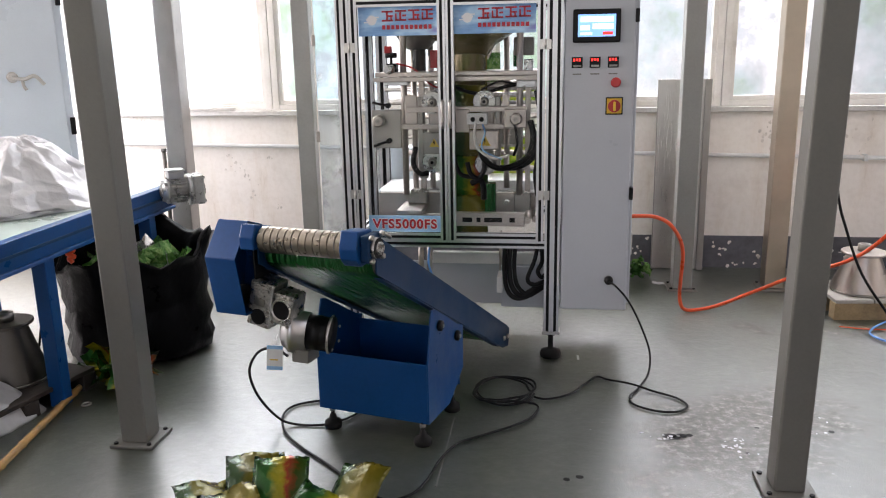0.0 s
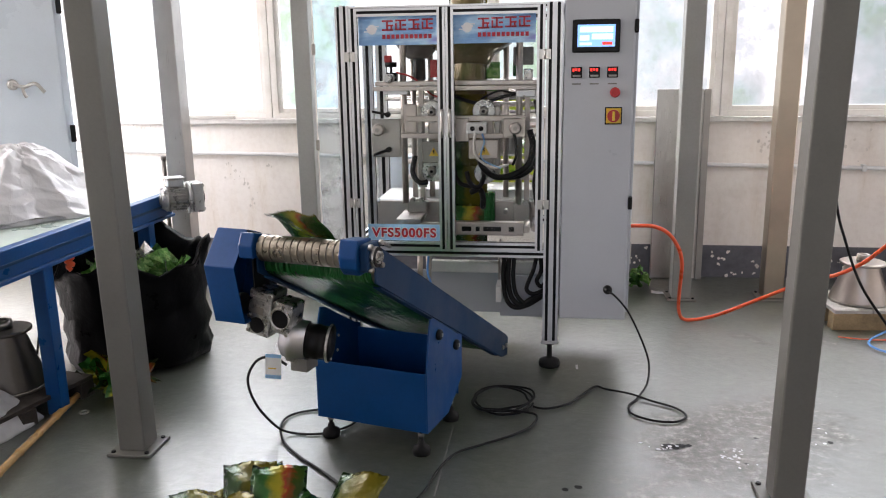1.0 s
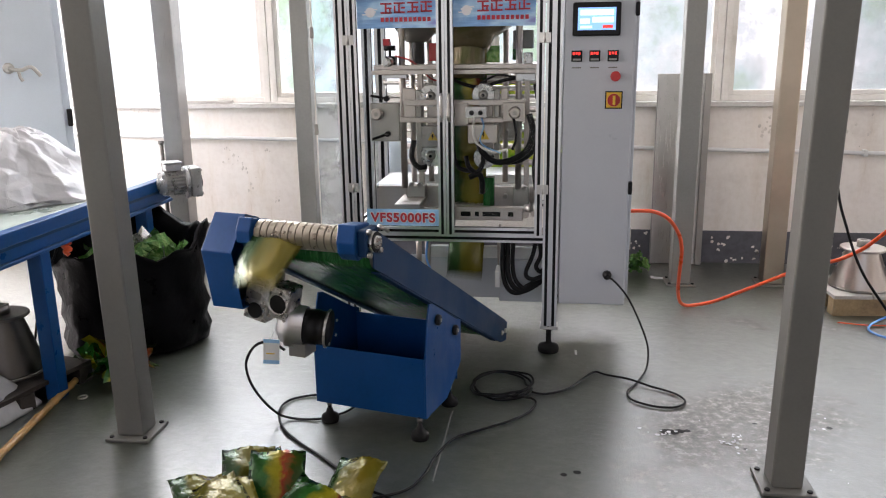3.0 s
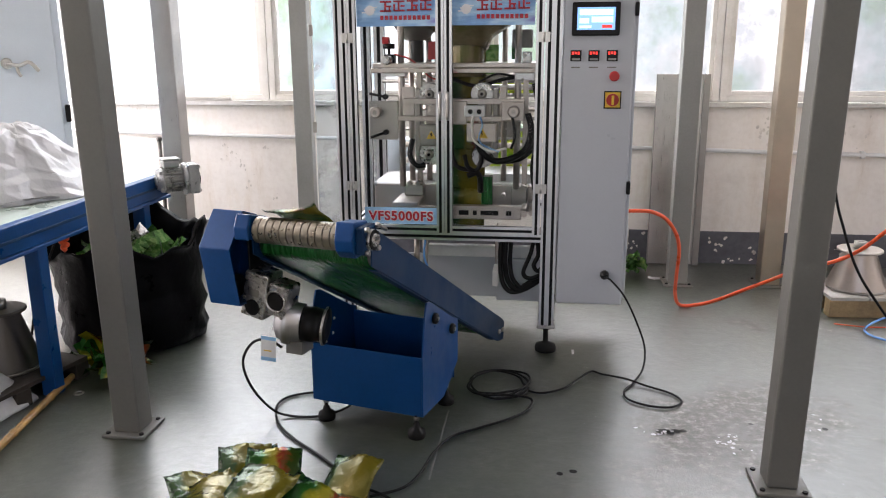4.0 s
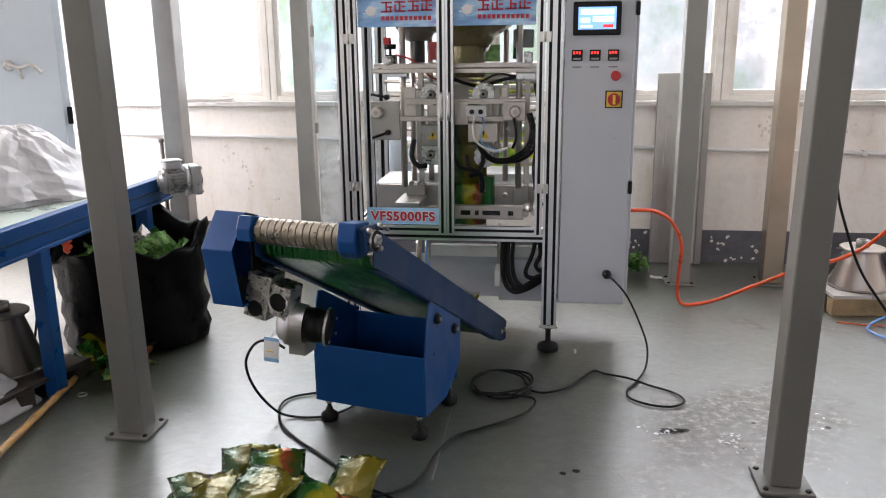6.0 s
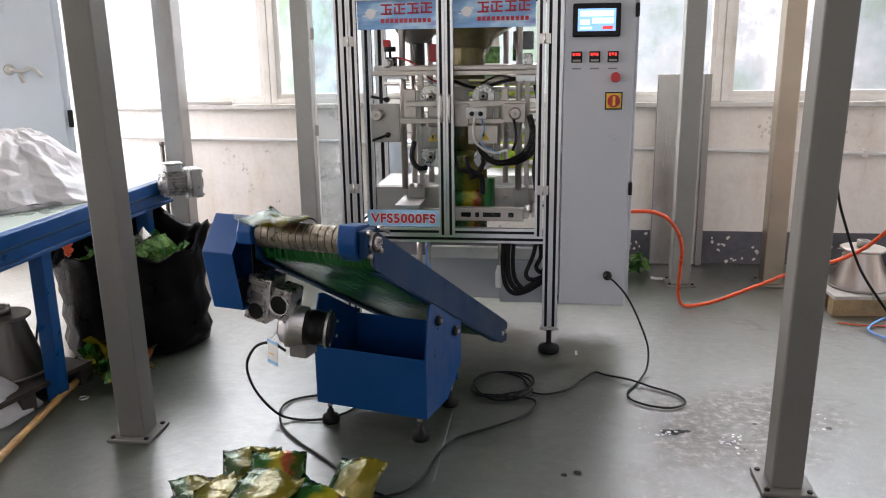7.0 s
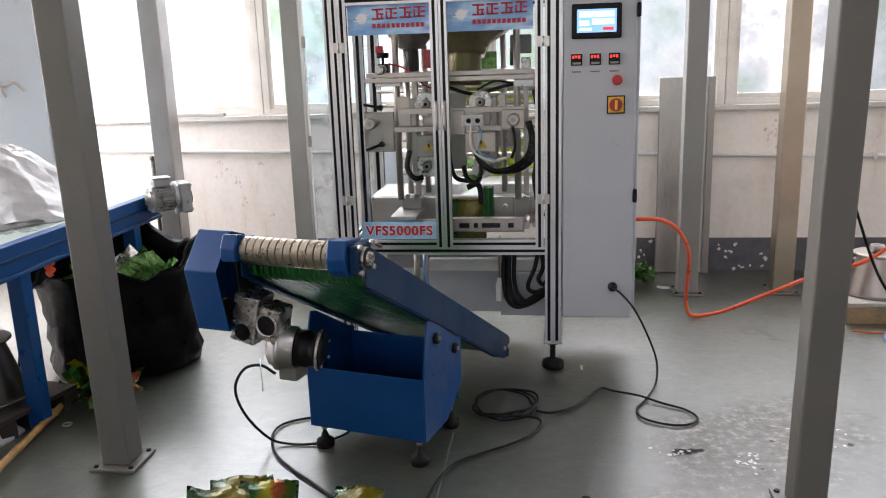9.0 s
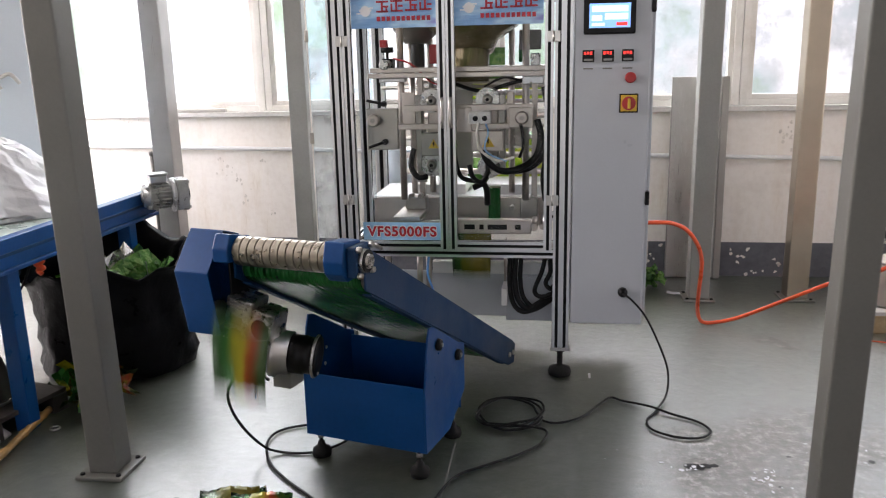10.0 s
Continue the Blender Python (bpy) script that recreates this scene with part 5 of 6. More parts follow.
def sack_lump(c, r, seed, squash=1.0, seg=40, flat=0.0, n=18, ripple=1.0):
    """A soft filled plastic sack: a folded, sagging dome."""
    bm = bmesh.new()
    rows = []
    for i in range(n + 1):
        a = math.pi / 2 * i / n
        row = []
        for k in range(seg):
            b = 2 * math.pi * k / seg
            fold = 1 + 0.10 * math.sin(5 * b + seed) * math.cos(a) + 0.05 * math.sin(11 * b + 2 * seed + 3 * a)
            row.append(bm.verts.new((c[0] + r[0] * math.cos(a) ** 0.7 * fold * math.cos(b), c[1] + r[1] * math.cos(a) ** 0.7 * fold * math.sin(b), c[2] + r[2] * math.sin(a) ** squash)) if i < n else None)
        rows.append(row)
    top = bm.verts.new((c[0], c[1], c[2] + r[2]))
    for a, b in zip(rows[:-2], rows[1:-1]):
        for k in range(seg):
            bm.faces.new((a[k], a[(k + 1) % seg], b[(k + 1) % seg], b[k]))
    for k in range(seg):
        bm.faces.new((rows[-2][k], rows[-2][(k + 1) % seg], top))
    bm.faces.new(rows[0][::-1])
    for v in bm.verts:
        if v.co.z > c[2] + 0.01:
            q = v.co * 6 + Vector((seed, 0, 0))
            ridge = noise.noise_vector(q * 2.2)
            v.co += ripple * (0.035 * noise.noise_vector(q) + 0.03 * Vector([abs(e) for e in ridge]) - Vector((0.006, 0.006, 0.006)) + 0.012 * noise.noise_vector(q * 4.7))
            v.co.z = max(v.co.z, c[2] + 0.003)
    return bm


def facets(bm, seed, jitter):
    """Breaks a soft dome into the sharp planes of stiff film, with rounded creases."""
    r = random.Random(seed)
    low = min(v.co.z for v in bm.verts)
    for v in bm.verts:
        if v.co.z > low + 0.01:
            v.co += Vector((r.uniform(-1, 1), r.uniform(-1, 1), r.uniform(-0.7, 0.7))) * jitter
            v.co.z = max(v.co.z, low + 0.004)
    bmesh.ops.triangulate(bm, faces=bm.faces[:], quad_method="ALTERNATE" if seed % 2 else "SHORT_EDGE")
    bmesh.ops.bevel(bm, geom=[e for e in bm.edges if len(e.link_faces) == 2 and e.calc_face_angle() > 0.12], offset=0.003, segments=1, affect="EDGES", profile=0.5)
    return bm


wl = sack_lump((-1.875, 2.84, 0.717), (0.31, 0.42, 0.30), 2.0, 1.25, 40, 0.0, 14, 0.7)
for v in wl.verts:
    f = max(0.0, v.co.z - 0.717) / 0.30
    v.co.x = -1.875 + (v.co.x + 1.875) * (1.06 - 0.55 * f)
    v.co.y = 2.84 + (v.co.y - 2.84) * (1.06 - 0.50 * f)
wb = facets(wl, 5, 0.009)
sack = thing("plastic_sack", "crumpled white translucent plastic sack on the belt table", "sack")
part("sack_body", wb, SACK, sack)
hem = bmesh.new()
ring_in, ring_out = [], []
for k in range(60):
    b = 2 * math.pi * k / 60
    w = 1.0 + 0.05 * math.sin(4 * b + 1) + 0.03 * math.sin(9 * b)
    up = 0.010 + 0.008 * math.sin(7 * b + 0.5)
    ring_in.append(hem.verts.new((-1.875 + 0.30 * w * math.cos(b), 2.84 + 0.40 * w * math.sin(b), 0.7375)))
    ring_out.append(hem.verts.new((-1.875 + 0.33 * w * math.cos(b), 2.84 + 0.45 * w * math.sin(b), 0.722 + max(0.0, up))))
for k in range(60):
    hem.faces.new((ring_in[k], ring_out[k], ring_out[(k + 1) % 60], ring_in[(k + 1) % 60]))
bmesh.ops.solidify(hem, geom=hem.faces[:], thickness=0.002)
part("sack_hem", hem, SACK, sack, "flat folded hem", smooth=True)

# black waste bag, open, with film scraps
bag = thing("waste_bag", "open black plastic waste bag full of green film scraps", "waste bag")
bb = bmesh.new()
seg, rows = 56, []
cx, cy = -1.475, 2.985
prof = [(0.0, 0.27), (0.015, 0.315), (0.06, 0.335), (0.12, 0.32), (0.19, 0.335), (0.25, 0.315), (0.32, 0.325), (0.38, 0.33), (0.46, 0.33), (0.50, 0.34), (0.52, 0.355), (0.51, 0.33), (0.47, 0.31), (0.38, 0.30)]
for z, r in prof:
    row = []
    for k in range(seg):
        b = 2 * math.pi * k / seg
        fold = 1 + 0.022 * math.sin(9 * b + z * 8) + 0.018 * math.sin(17 * b + z * 21) + 0.03 * math.sin(3 * b + 1)
        zz = z + (0.035 * math.sin(4 * b + 0.6) + 0.02 * math.sin(9 * b) + 0.035 * math.sin(b) if z > 0.3 else 0.0)
        row.append(bb.verts.new((cx + r * fold * math.cos(b), cy + r * 0.92 * fold * math.sin(b), zz)))
    rows.append(row)
for a, b in zip(rows, rows[1:]):
    for k in range(seg):
        bb.faces.new((a[k], a[(k + 1) % seg], b[(k + 1) % seg], b[k])).smooth = True
bb.faces.new(rows[0][::-1])
for v in bb.verts:
    if v.co.z > 0.02:
        v.co += 0.02 * noise.noise_vector(v.co * 9) + 0.009 * noise.noise_vector(v.co * 26)
        v.co.z = max(v.co.z, 0.004)
part("bag_skin", bb, BAGBLACK, bag)
sb = sack_lump((cx, cy, 0.27), (0.26, 0.24, 0.10), 5.0, 1.0, 36)
part("scrap_bed", sb, SCRAP, bag, "green and yellow film scraps", smooth=True)


def sheet_scrap(bm, c, size, seed, curl=0.5):
    """One crumpled strip of film."""
    r = random.Random(seed)
    q = Euler((r.uniform(-0.9, 0.9), r.uniform(-0.9, 0.9), r.uniform(0, 6.3))).to_matrix()
    n, w = 7, 4
    grid = []
    for i in range(n):
        row = []
        for k in range(w):
            x, y = (i / (n - 1) - 0.5) * size, (k / (w - 1) - 0.5) * size * 0.55
            p = Vector((x, y, curl * size * 0.4 * math.sin(5 * i / n + seed) * (1 if k % 2 else 0.6)))
            p += 0.12 * size * noise.noise_vector(Vector((i * 0.6, k * 0.9, seed * 1.3)))
            row.append(bm.verts.new(Vector(c) + q @ p))
        grid.append(row)
    for i in range(n - 1):
        for k in range(w - 1):
            bm.faces.new((grid[i][k], grid[i + 1][k], grid[i + 1][k + 1], grid[i][k + 1]))
    return bm


rs = random.Random(11)
for k in range(22):
    a, d = rs.uniform(0, 6.28), rs.uniform(0.02, 0.17)
    part("film_scrap", sheet_scrap(bmesh.new(), (cx + d * math.cos(a), cy + d * math.sin(a), 0.385 + rs.uniform(0.0, 0.05)), rs.uniform(0.14, 0.24), k), SCRAP if k % 5 else SILVER, bag)

# scraps lying under the table
for k, (x, y, z, s) in enumerate(((-1.38, 2.55, 0.06, 0.18), (-1.33, 2.48, 0.05, 0.16), (-1.45, 2.60, 0.07, 0.2), (-1.36, 2.66, 0.10, 0.16), (-1.28, 2.58, 0.05, 0.14))):
    sc = bmesh.new()
    for j in range(3):
        sheet_scrap(sc, (x + 0.02 * j, y, z + 0.012 * j), s, 40 + 3 * k + j)
    lo = min(v.co.z for v in sc.verts)
    for v in sc.verts:
        v.co.z -= lo - 0.001
    tagged(part("film_offcut", sc, PRINT), "crumpled green printed film offcut on the floor", "film offcut", "film offcuts")


def spool(at, h, r0, r1, label, mat):
    t = thing("steel_spool", label, "spool", pose(*at))
    part("cone", lathe((0, 0, 0.012), (0, 0, h), [(0, r0), (0.02, r0), (0.97, r1), (1, r1)], 36), mat, t)
    part("flange", lathe((0, 0, h), (0, 0, h + 0.014), [(0, r1 * 1.32), (0.2, r1 * 1.36), (0.8, r1 * 1.36), (1, r1 * 1.30)], 36), mat, t)
    part("collar", lathe((0, 0, h + 0.014), (0, 0, h + 0.05), [(0, 0.032), (1, 0.032), (1, 0.02), (0.3, 0.02)], 20), STEELD, t)
    part("rim", lathe((0, 0, 0), (0, 0, 0.012), [(0, r0), (1, r0 + 0.004)], 36), STEELD, t)
    return t


def pallet(name, x0, x1, y0, y1, h, label, boards, rz, top):
    t = thing(name, label, "pallet", pose((x0 + x1) / 2, (y0 + y1) / 2, 0, 0, 0, rz))
    w, d = x1 - x0, y1 - y0
    for k in range(3):
        y = -d / 2 + k * (d - 0.07) / 2
        part("bearer", box(-w / 2, w / 2, y, y + 0.07, 0.0, h - 0.018, 0.003), top if top is not WOODTOP else WOODPALE, t)
    n = boards
    for k in range(n):
        x = -w / 2 + k * w / n
        part("board", box(x + 0.003, x + w / n - 0.003, -d / 2, d / 2, h - 0.018, h, 0.002), top, t)
    return t


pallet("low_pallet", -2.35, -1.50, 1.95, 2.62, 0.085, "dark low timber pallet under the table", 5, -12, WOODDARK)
spool((-1.70, 2.37, 0.085), 0.235, 0.135, 0.075, "dull grey steel cone spool on a pallet under the table", DULLSTEEL)
wsb = bmesh.new()
grid = []
for i in range(15):
    row = []
    for k in range(15):
        x, y = i / 14 * 2 - 1, k / 14 * 2 - 1
        puff = max(0.0, 1 - x ** 4) * max(0.0, 1 - y ** 4)
        q = Vector((x * 1.6, y * 1.6, 4.2))
        z = 0.012 + 0.11 * puff ** 0.6 + puff * (0.045 * noise.noise(q) + 0.03 * abs(noise.noise(q * 2.6)))
        row.append((-1.745 + 0.215 * x + 0.03 * y + 0.01 * noise.noise(q * 3), 2.10 + 0.23 * y - 0.06 * x, z))
    grid.append(row)
for lift in (True, False):
    vs = [[wsb.verts.new((p[0], p[1], p[2] if lift else 0.002)) for p in row] for row in grid]
    for i in range(14):
        for k in range(14):
            q = (vs[i][k], vs[i + 1][k], vs[i + 1][k + 1], vs[i][k + 1])
            wsb.faces.new(q if lift else q[::-1]).smooth = (i + k) % 3 != 0
bmesh.ops.remove_doubles(wsb, verts=wsb.verts[:], dist=0.001)
rim = [e for e in wsb.edges if len(e.link_faces) == 1]
bmesh.ops.bridge_loops(wsb, edges=rim)
tagged(part("white_sack", wsb, SACK), "folded white woven sack lying on the floor", "sack")
pole = thing("bamboo_pole", "yellow bamboo pole lying on the floor", "pole")
pb0, pb1 = Vector((-1.335, 1.60, 0.017)), Vector((-1.482, 2.48, 0.018))
pts = [(0.0, 0.014)]
for k in range(6):
    s = (k + 0.5) / 6
    pts += [(s - 0.012, 0.0135), (s, 0.0165), (s + 0.012, 0.0135)]
part("cane", lathe(pb0, pb1, pts + [(1.0, 0.013)], 12), BAMBOO, pole)
tagged(part("red_flex", hose([(-1.53, 2.60, 0.61), (-1.535, 2.59, 0.585), (-1.505, 2.58, 0.575), (-1.535, 2.58, 0.56), (-1.505, 2.58, 0.548), (-1.530, 2.58, 0.538), (-1.515, 2.58, 0.522)], 0.0095), ORANGE), "bunched orange hose end under the table", "hose")
tagged(part("black_flex", hose([(-1.55, 2.60, 0.61), (-1.60, 2.60, 0.50), (-1.68, 2.60, 0.36), (-1.76, 2.60, 0.05), (-1.80, 2.60, 0.008)], 0.005), CABLE), "thin black cable hanging under the table", "cable")

# ---- right side ----
pallet("timber_base", 1.86, 3.0, 3.68, 4.05, 0.105, "weathered timber base with pale top boards", 6, 4, WOODTOP)
spool((2.055, 3.83, 0.105), 0.197, 0.145, 0.080, "brushed steel cone spool standing on a timber base", WORKSTEEL)
tagged(part("black_lamp_box", box(2.33, 2.46, 3.86, 3.96, 0.105, 0.30, 0.01), BLACK), "black plastic case on the timber base", "case")
tagged(part("orange_hose", hose([(0.79, 3.26, 0.60), (0.86, 3.26, 0.603), (0.93, 3.28, 0.595), (1.0, 3.32, 0.555), (1.06, 3.38, 0.47), (1.09, 3.45, 0.37), (1.10, 3.54, 0.22), (1.115, 3.63, 0.10), (1.15, 3.70, 0.022), (1.22, 3.72, 0.013), (1.33, 3.70, 0.05), (1.50, 3.62, 0.16), (1.70, 3.52, 0.29), (1.80, 3.45, 0.34), (1.89, 3.38, 0.42), (1.98, 3.3, 0.55), (2.2, 3.2, 0.8), (2.6, 3.1, 1.0)], 0.0092, 8, 10), ORANGE), "orange air hose arching from the machine to the floor", "hose")
tagged(part("hanging_cable", hose([(1.40, 2.62, 1.9), (1.43, 2.62, 1.2), (1.482, 2.62, 0.84), (1.53, 2.62, 0.68), (1.60, 2.63, 0.52), (1.70, 2.65, 0.38), (1.85, 2.7, 0.2), (2.0, 2.75, 0.03), (2.2, 2.8, 0.008)], 0.0052), CABLE), "black cable hanging down to the floor", "cable")
ring = [(2.12 + 0.155 * math.cos(2 * math.pi * k / 12), 3.40 + 0.13 * math.sin(2 * math.pi * k / 12), 0.012 + 0.06 * max(0, math.sin(2 * math.pi * k / 12 + 0.8))) for k in range(13)]
tagged(part("blue_air_hose", hose(ring + [(2.4, 3.55, 0.15), (2.6, 3.6, 0.2)], 0.0055), LBLUE), "thin blue air hose looped on the floor", "hose")
tagged(part("thin_red_hose", hose([(1.86, 3.52, 0.008), (2.0, 3.49, 0.008), (2.2, 3.50, 0.008), (2.6, 3.5, 0.008)], 0.0032), ORANGE), "thin orange hose on the floor", "hose")
cg = bmesh.new()
rs = random.Random(3)
for k in range(22):
    a, d = rs.uniform(0, 6.28), rs.uniform(0, 0.06)
    sheet_scrap(cg, (0.98 + d * math.cos(a), 4.33 + d * math.sin(a), 0.05 + rs.uniform(-0.02, 0.06)), rs.uniform(0.05, 0.09), 80 + k, 0.8)
lo = min(v.co.z for v in cg.verts)
for v in cg.verts:
    v.co.z -= lo - 0.001
tagged(part("crumpled_film", cg, SCRAP), "ball of crumpled green film on the floor", "film offcut")
pc = sheet_scrap(bmesh.new(), (1.10, 4.24, 0.02), 0.10, 120, 0.3)
for v in pc.verts:
    v.co.z = 0.002 + 0.25 * abs(v.co.z - 0.02)
tagged(part("paper_scrap", pc, INKWHITE), "scrap of white paper on the floor", "paper")
ledge = box(-1.90, -1.58, YW - 0.04, YW - 0.012, SILLZ + 0.0005, SILLZ + 0.022, 0.004)
tagged(part("sill_bar", ledge, WOODTOP), "short pale bar lying on the window sill", "bar")

# ---- cables on the floor ----
rs = random.Random(8)
coil = []
for k in range(44):
    a = 2 * math.pi * k / 13 + 0.2
    r = 0.125 + 0.02 * math.sin(k * 0.9) + 0.008 * rs.uniform(-1, 1)
    coil.append((0.275 + 1.05 * r * math.cos(-a), 2.605 + r * math.sin(-a) * 0.95, 0.008 + 0.004 * (k // 13) + 0.003 * rs.random()))
tagged(part("power_cable", hose([(0.707, 2.965, 0.372), (0.735, 2.93, 0.362), (0.79, 2.91, 0.30), (0.845, 2.90, 0.19), (0.88, 2.88, 0.09), (0.868, 2.80, 0.025), (0.815, 2.68, 0.008), (0.775, 2.60, 0.008), (0.785, 2.525, 0.008), (0.86, 2.475, 0.008), (0.94, 2.475, 0.008), (0.985, 2.53, 0.008), (0.955, 2.60, 0.008), (0.87, 2.655, 0.010), (0.79, 2.70, 0.018), (0.70, 2.76, 0.008), (0.655, 2.785, 0.008), (0.60, 2.70, 0.008), (0.54, 2.60, 0.008), (0.455, 2.545, 0.008), (0.40, 2.56, 0.008)] + coil + [(0.40, 2.47, 0.02), (0.40, 2.39, 0.008), (0.33, 2.30, 0.008), (0.22, 2.21, 0.008), (0.14, 2.14, 0.008), (0.095, 2.02, 0.008), (0.07, 1.88, 0.008), (0.03, 1.79, 0.008), (-0.06, 1.73, 0.008)], 0.0045, 6, 8), CABLE), "black power cable coiled on the floor", "cable")
tagged(part("motor_cable", hose([tuple(CM @ Vector((-0.372, -0.275, 0.39))), (-0.44, 1.97, 0.41), (-0.50, 1.985, 0.39), (-0.555, 2.03, 0.31), (-0.575, 2.10, 0.21), (-0.565, 2.17, 0.11), (-0.525, 2.22, 0.03), (-0.47, 2.235, 0.007), (-0.40, 2.235, 0.007), (-0.34, 2.26, 0.007), (-0.28, 2.33, 0.007), (-0.27, 2.42, 0.007), (-0.35, 2.46, 0.007), (-0.45, 2.445, 0.007), (-0.535, 2.39, 0.007), (-0.545, 2.29, 0.012), (-0.49, 2.16, 0.010), (-0.40, 2.06, 0.007), (-0.30, 1.975, 0.007), (-0.22, 1.90, 0.007), (-0.12, 1.80, 0.007), (-0.02, 1.745, 0.007), (0.03, 1.70, 0.007)], 0.0048, 8, 8), CABLE), "black motor cable looping to the floor", "cable")


def flat_spots(name, mat, label, category, spots, z):
    bm = bmesh.new()
    r = random.Random(len(spots) * 7 + 1)
    for x, y, w, d in spots:
        k = 9
        ph = r.uniform(0, 6)
        bm.faces.new([bm.verts.new((x + w * (0.75 + 0.35 * r.random()) * math.cos(2 * math.pi * i / k + ph), y + d * (0.75 + 0.35 * r.random()) * math.sin(2 * math.pi * i / k + ph), z)) for i in range(k)])
    bmesh.ops.recalc_face_normals(bm, faces=bm.faces[:])
    for f in bm.faces:
        if f.normal.z < 0:
            f.normal_flip()
    return tagged(part(name, bm, mat), label, category, kind="stuff")


flat_spots("tar_spots", RUBBER, "black tar spots and crumbs on the floor", "floor stains", [(0.885, 2.285, 0.028, 0.022), (0.93, 2.29, 0.022, 0.016), (0.905, 2.275, 0.02, 0.014), (0.955, 2.295, 0.016, 0.012), (0.515, 1.945, 0.012, 0.012), (0.56, 1.965, 0.016, 0.012), (1.205, 2.378, 0.010, 0.008), (1.46, 2.37, 0.012, 0.012), (1.13, 2.18, 0.008, 0.007)], 0.002)
rs = random.Random(21)
flat_spots("paint_flakes", INKWHITE, "small white flakes scattered on the floor", "flakes", [(1.098 + rs.gauss(0, 0.035), 2.215 + rs.gauss(0, 0.04), rs.uniform(0.002, 0.008), rs.uniform(0.002, 0.010)) for _ in range(20)] + [(0.865 + rs.gauss(0, 0.03), 2.275 + rs.gauss(0, 0.015), rs.uniform(0.003, 0.010), rs.uniform(0.003, 0.010)) for _ in range(10)] + [(1.39 + rs.gauss(0, 0.05), 2.42 + rs.gauss(0, 0.04), rs.uniform(0.003, 0.009), rs.uniform(0.003, 0.009)) for _ in range(14)] + [(0.55 + rs.uniform(0, 1.2), 1.7 + rs.uniform(0, 1.4), rs.uniform(0.001, 0.003), rs.uniform(0.001, 0.003)) for _ in range(30)], 0.0025)
tagged(part("tape_strip", box(0.101, 0.106, 1.86, 2.372, 0.0, 0.002), POSTBACK), "narrow pale tape strip on the floor", "tape", kind="structure")
tagged(part("wire_ring", hose([(-1.375 + 0.017 * math.cos(2 * math.pi * k / 8), 2.335 + 0.017 * math.sin(2 * math.pi * k / 8), 0.004) for k in range(9)], 0.0035), STEEL), "small steel ring on the floor", "ring")
tagged(part("floor_chip", box(0.580, 0.590, 2.99, 3.04, 0.0005, 0.0025), INKWHITE), "sliver of white plastic under the machine", "scrap")


# ---- snack bags ----
def bag_mesh(name, w, l, t, seed):
    """A filled pillow bag: puffed body, flat toothed end seals, creases."""
    bm = bmesh.new()
    nx, ny = 15, 19
    r = random.Random(seed)
    k1, k2 = r.uniform(0, 9), r.uniform(0, 9)
    creases = [(r.uniform(-0.011, 0.013), r.uniform(0, 3.14), r.uniform(-0.5, 0.5)) for _ in range(5)]
    sheets = []
    for s in (1, -1):
        g = []
        for j in range(ny):
            row = []
            y = -1 + 2 * j / (ny - 1)
            for i in range(nx):
                x = -1 + 2 * i / (nx - 1)
                rim = i in (0, nx - 1) or j in (0, ny - 1)
                body = max(0.0, 1 - abs(x) ** 3.0) * max(0.0, 1 - (abs(y) / 0.90) ** 4) if abs(y) < 0.9 else 0.0
                body *= 0.75 + 0.25 * math.sin(2.2 * x + k1) * math.cos(2.6 * y + k2)
                pinch = 1 - 0.09 * body
                cr = noise.noise(Vector((x * 2.1 + seed, y * 2.1, 0.5 + s))) * 0.22 + noise.noise(Vector((x * 5.2 + seed, y * 5.2, 1.5 + s))) * 0.16
                z = s * (0.0009 + t / 2 * max(0.0, body * (1 + cr))) if not rim else 0.0
                z += 0.008 * math.sin(3.0 * x + k2) * abs(y) ** 3 + 0.006 * math.sin(2.4 * y + k1) + 0.022 * (abs(x) * abs(y)) ** 3 * math.sin(k1 + 2 * x + 3 * y)
                fold = sum(c * abs(x * math.cos(h) + y * math.sin(h) - o) for c, h, o in creases) - 0.012
                row.append((x * w / 2 * pinch, y * l / 2 * (1 - 0.03 * body) + 0.003 * (i % 2) * (abs(y) == 1), z + fold))
            g.append(row)
        sheets.append(g)
    top = [[bm.verts.new(p) for p in row] for row in sheets[0]]
    bot = [[top[j][i] if i in (0, nx - 1) or j in (0, ny - 1) else bm.verts.new(sheets[1][j][i]) for i in range(nx)] for j in range(ny)]
    for j in range(ny - 1):
        for i in range(nx - 1):
            seal = j in (0, ny - 2)
            f = bm.faces.new((top[j][i], top[j][i + 1], top[j + 1][i + 1], top[j + 1][i]))
            f.material_index, f.smooth = (2 if seal else 0), (i + j + seed) % 4 != 0
            f = bm.faces.new((bot[j][i], bot[j + 1][i], bot[j + 1][i + 1], bot[j][i + 1]))
            f.material_index, f.smooth = (2 if seal else 1), True
    me = bpy.data.meshes.new(name)
    bm.to_mesh(me)
    bm.free()
    for m in ((PRINTB, PRINT, PRINTB) if seed % 3 else (PRINT, PRINTB, PRINT)):
        me.materials.append(m)
    return me


BAGS = [bag_mesh("snack_bag", 0.172, 0.200, 0.034, s) for s in range(7)]


def snack_bag(k, m):
    ob = new("snack_bag", BAGS[k % 7])
    ob.matrix_basis = m
    return tagged(ob, "sealed pillow bag in green, olive and red print", "snack bag", "snack bags")


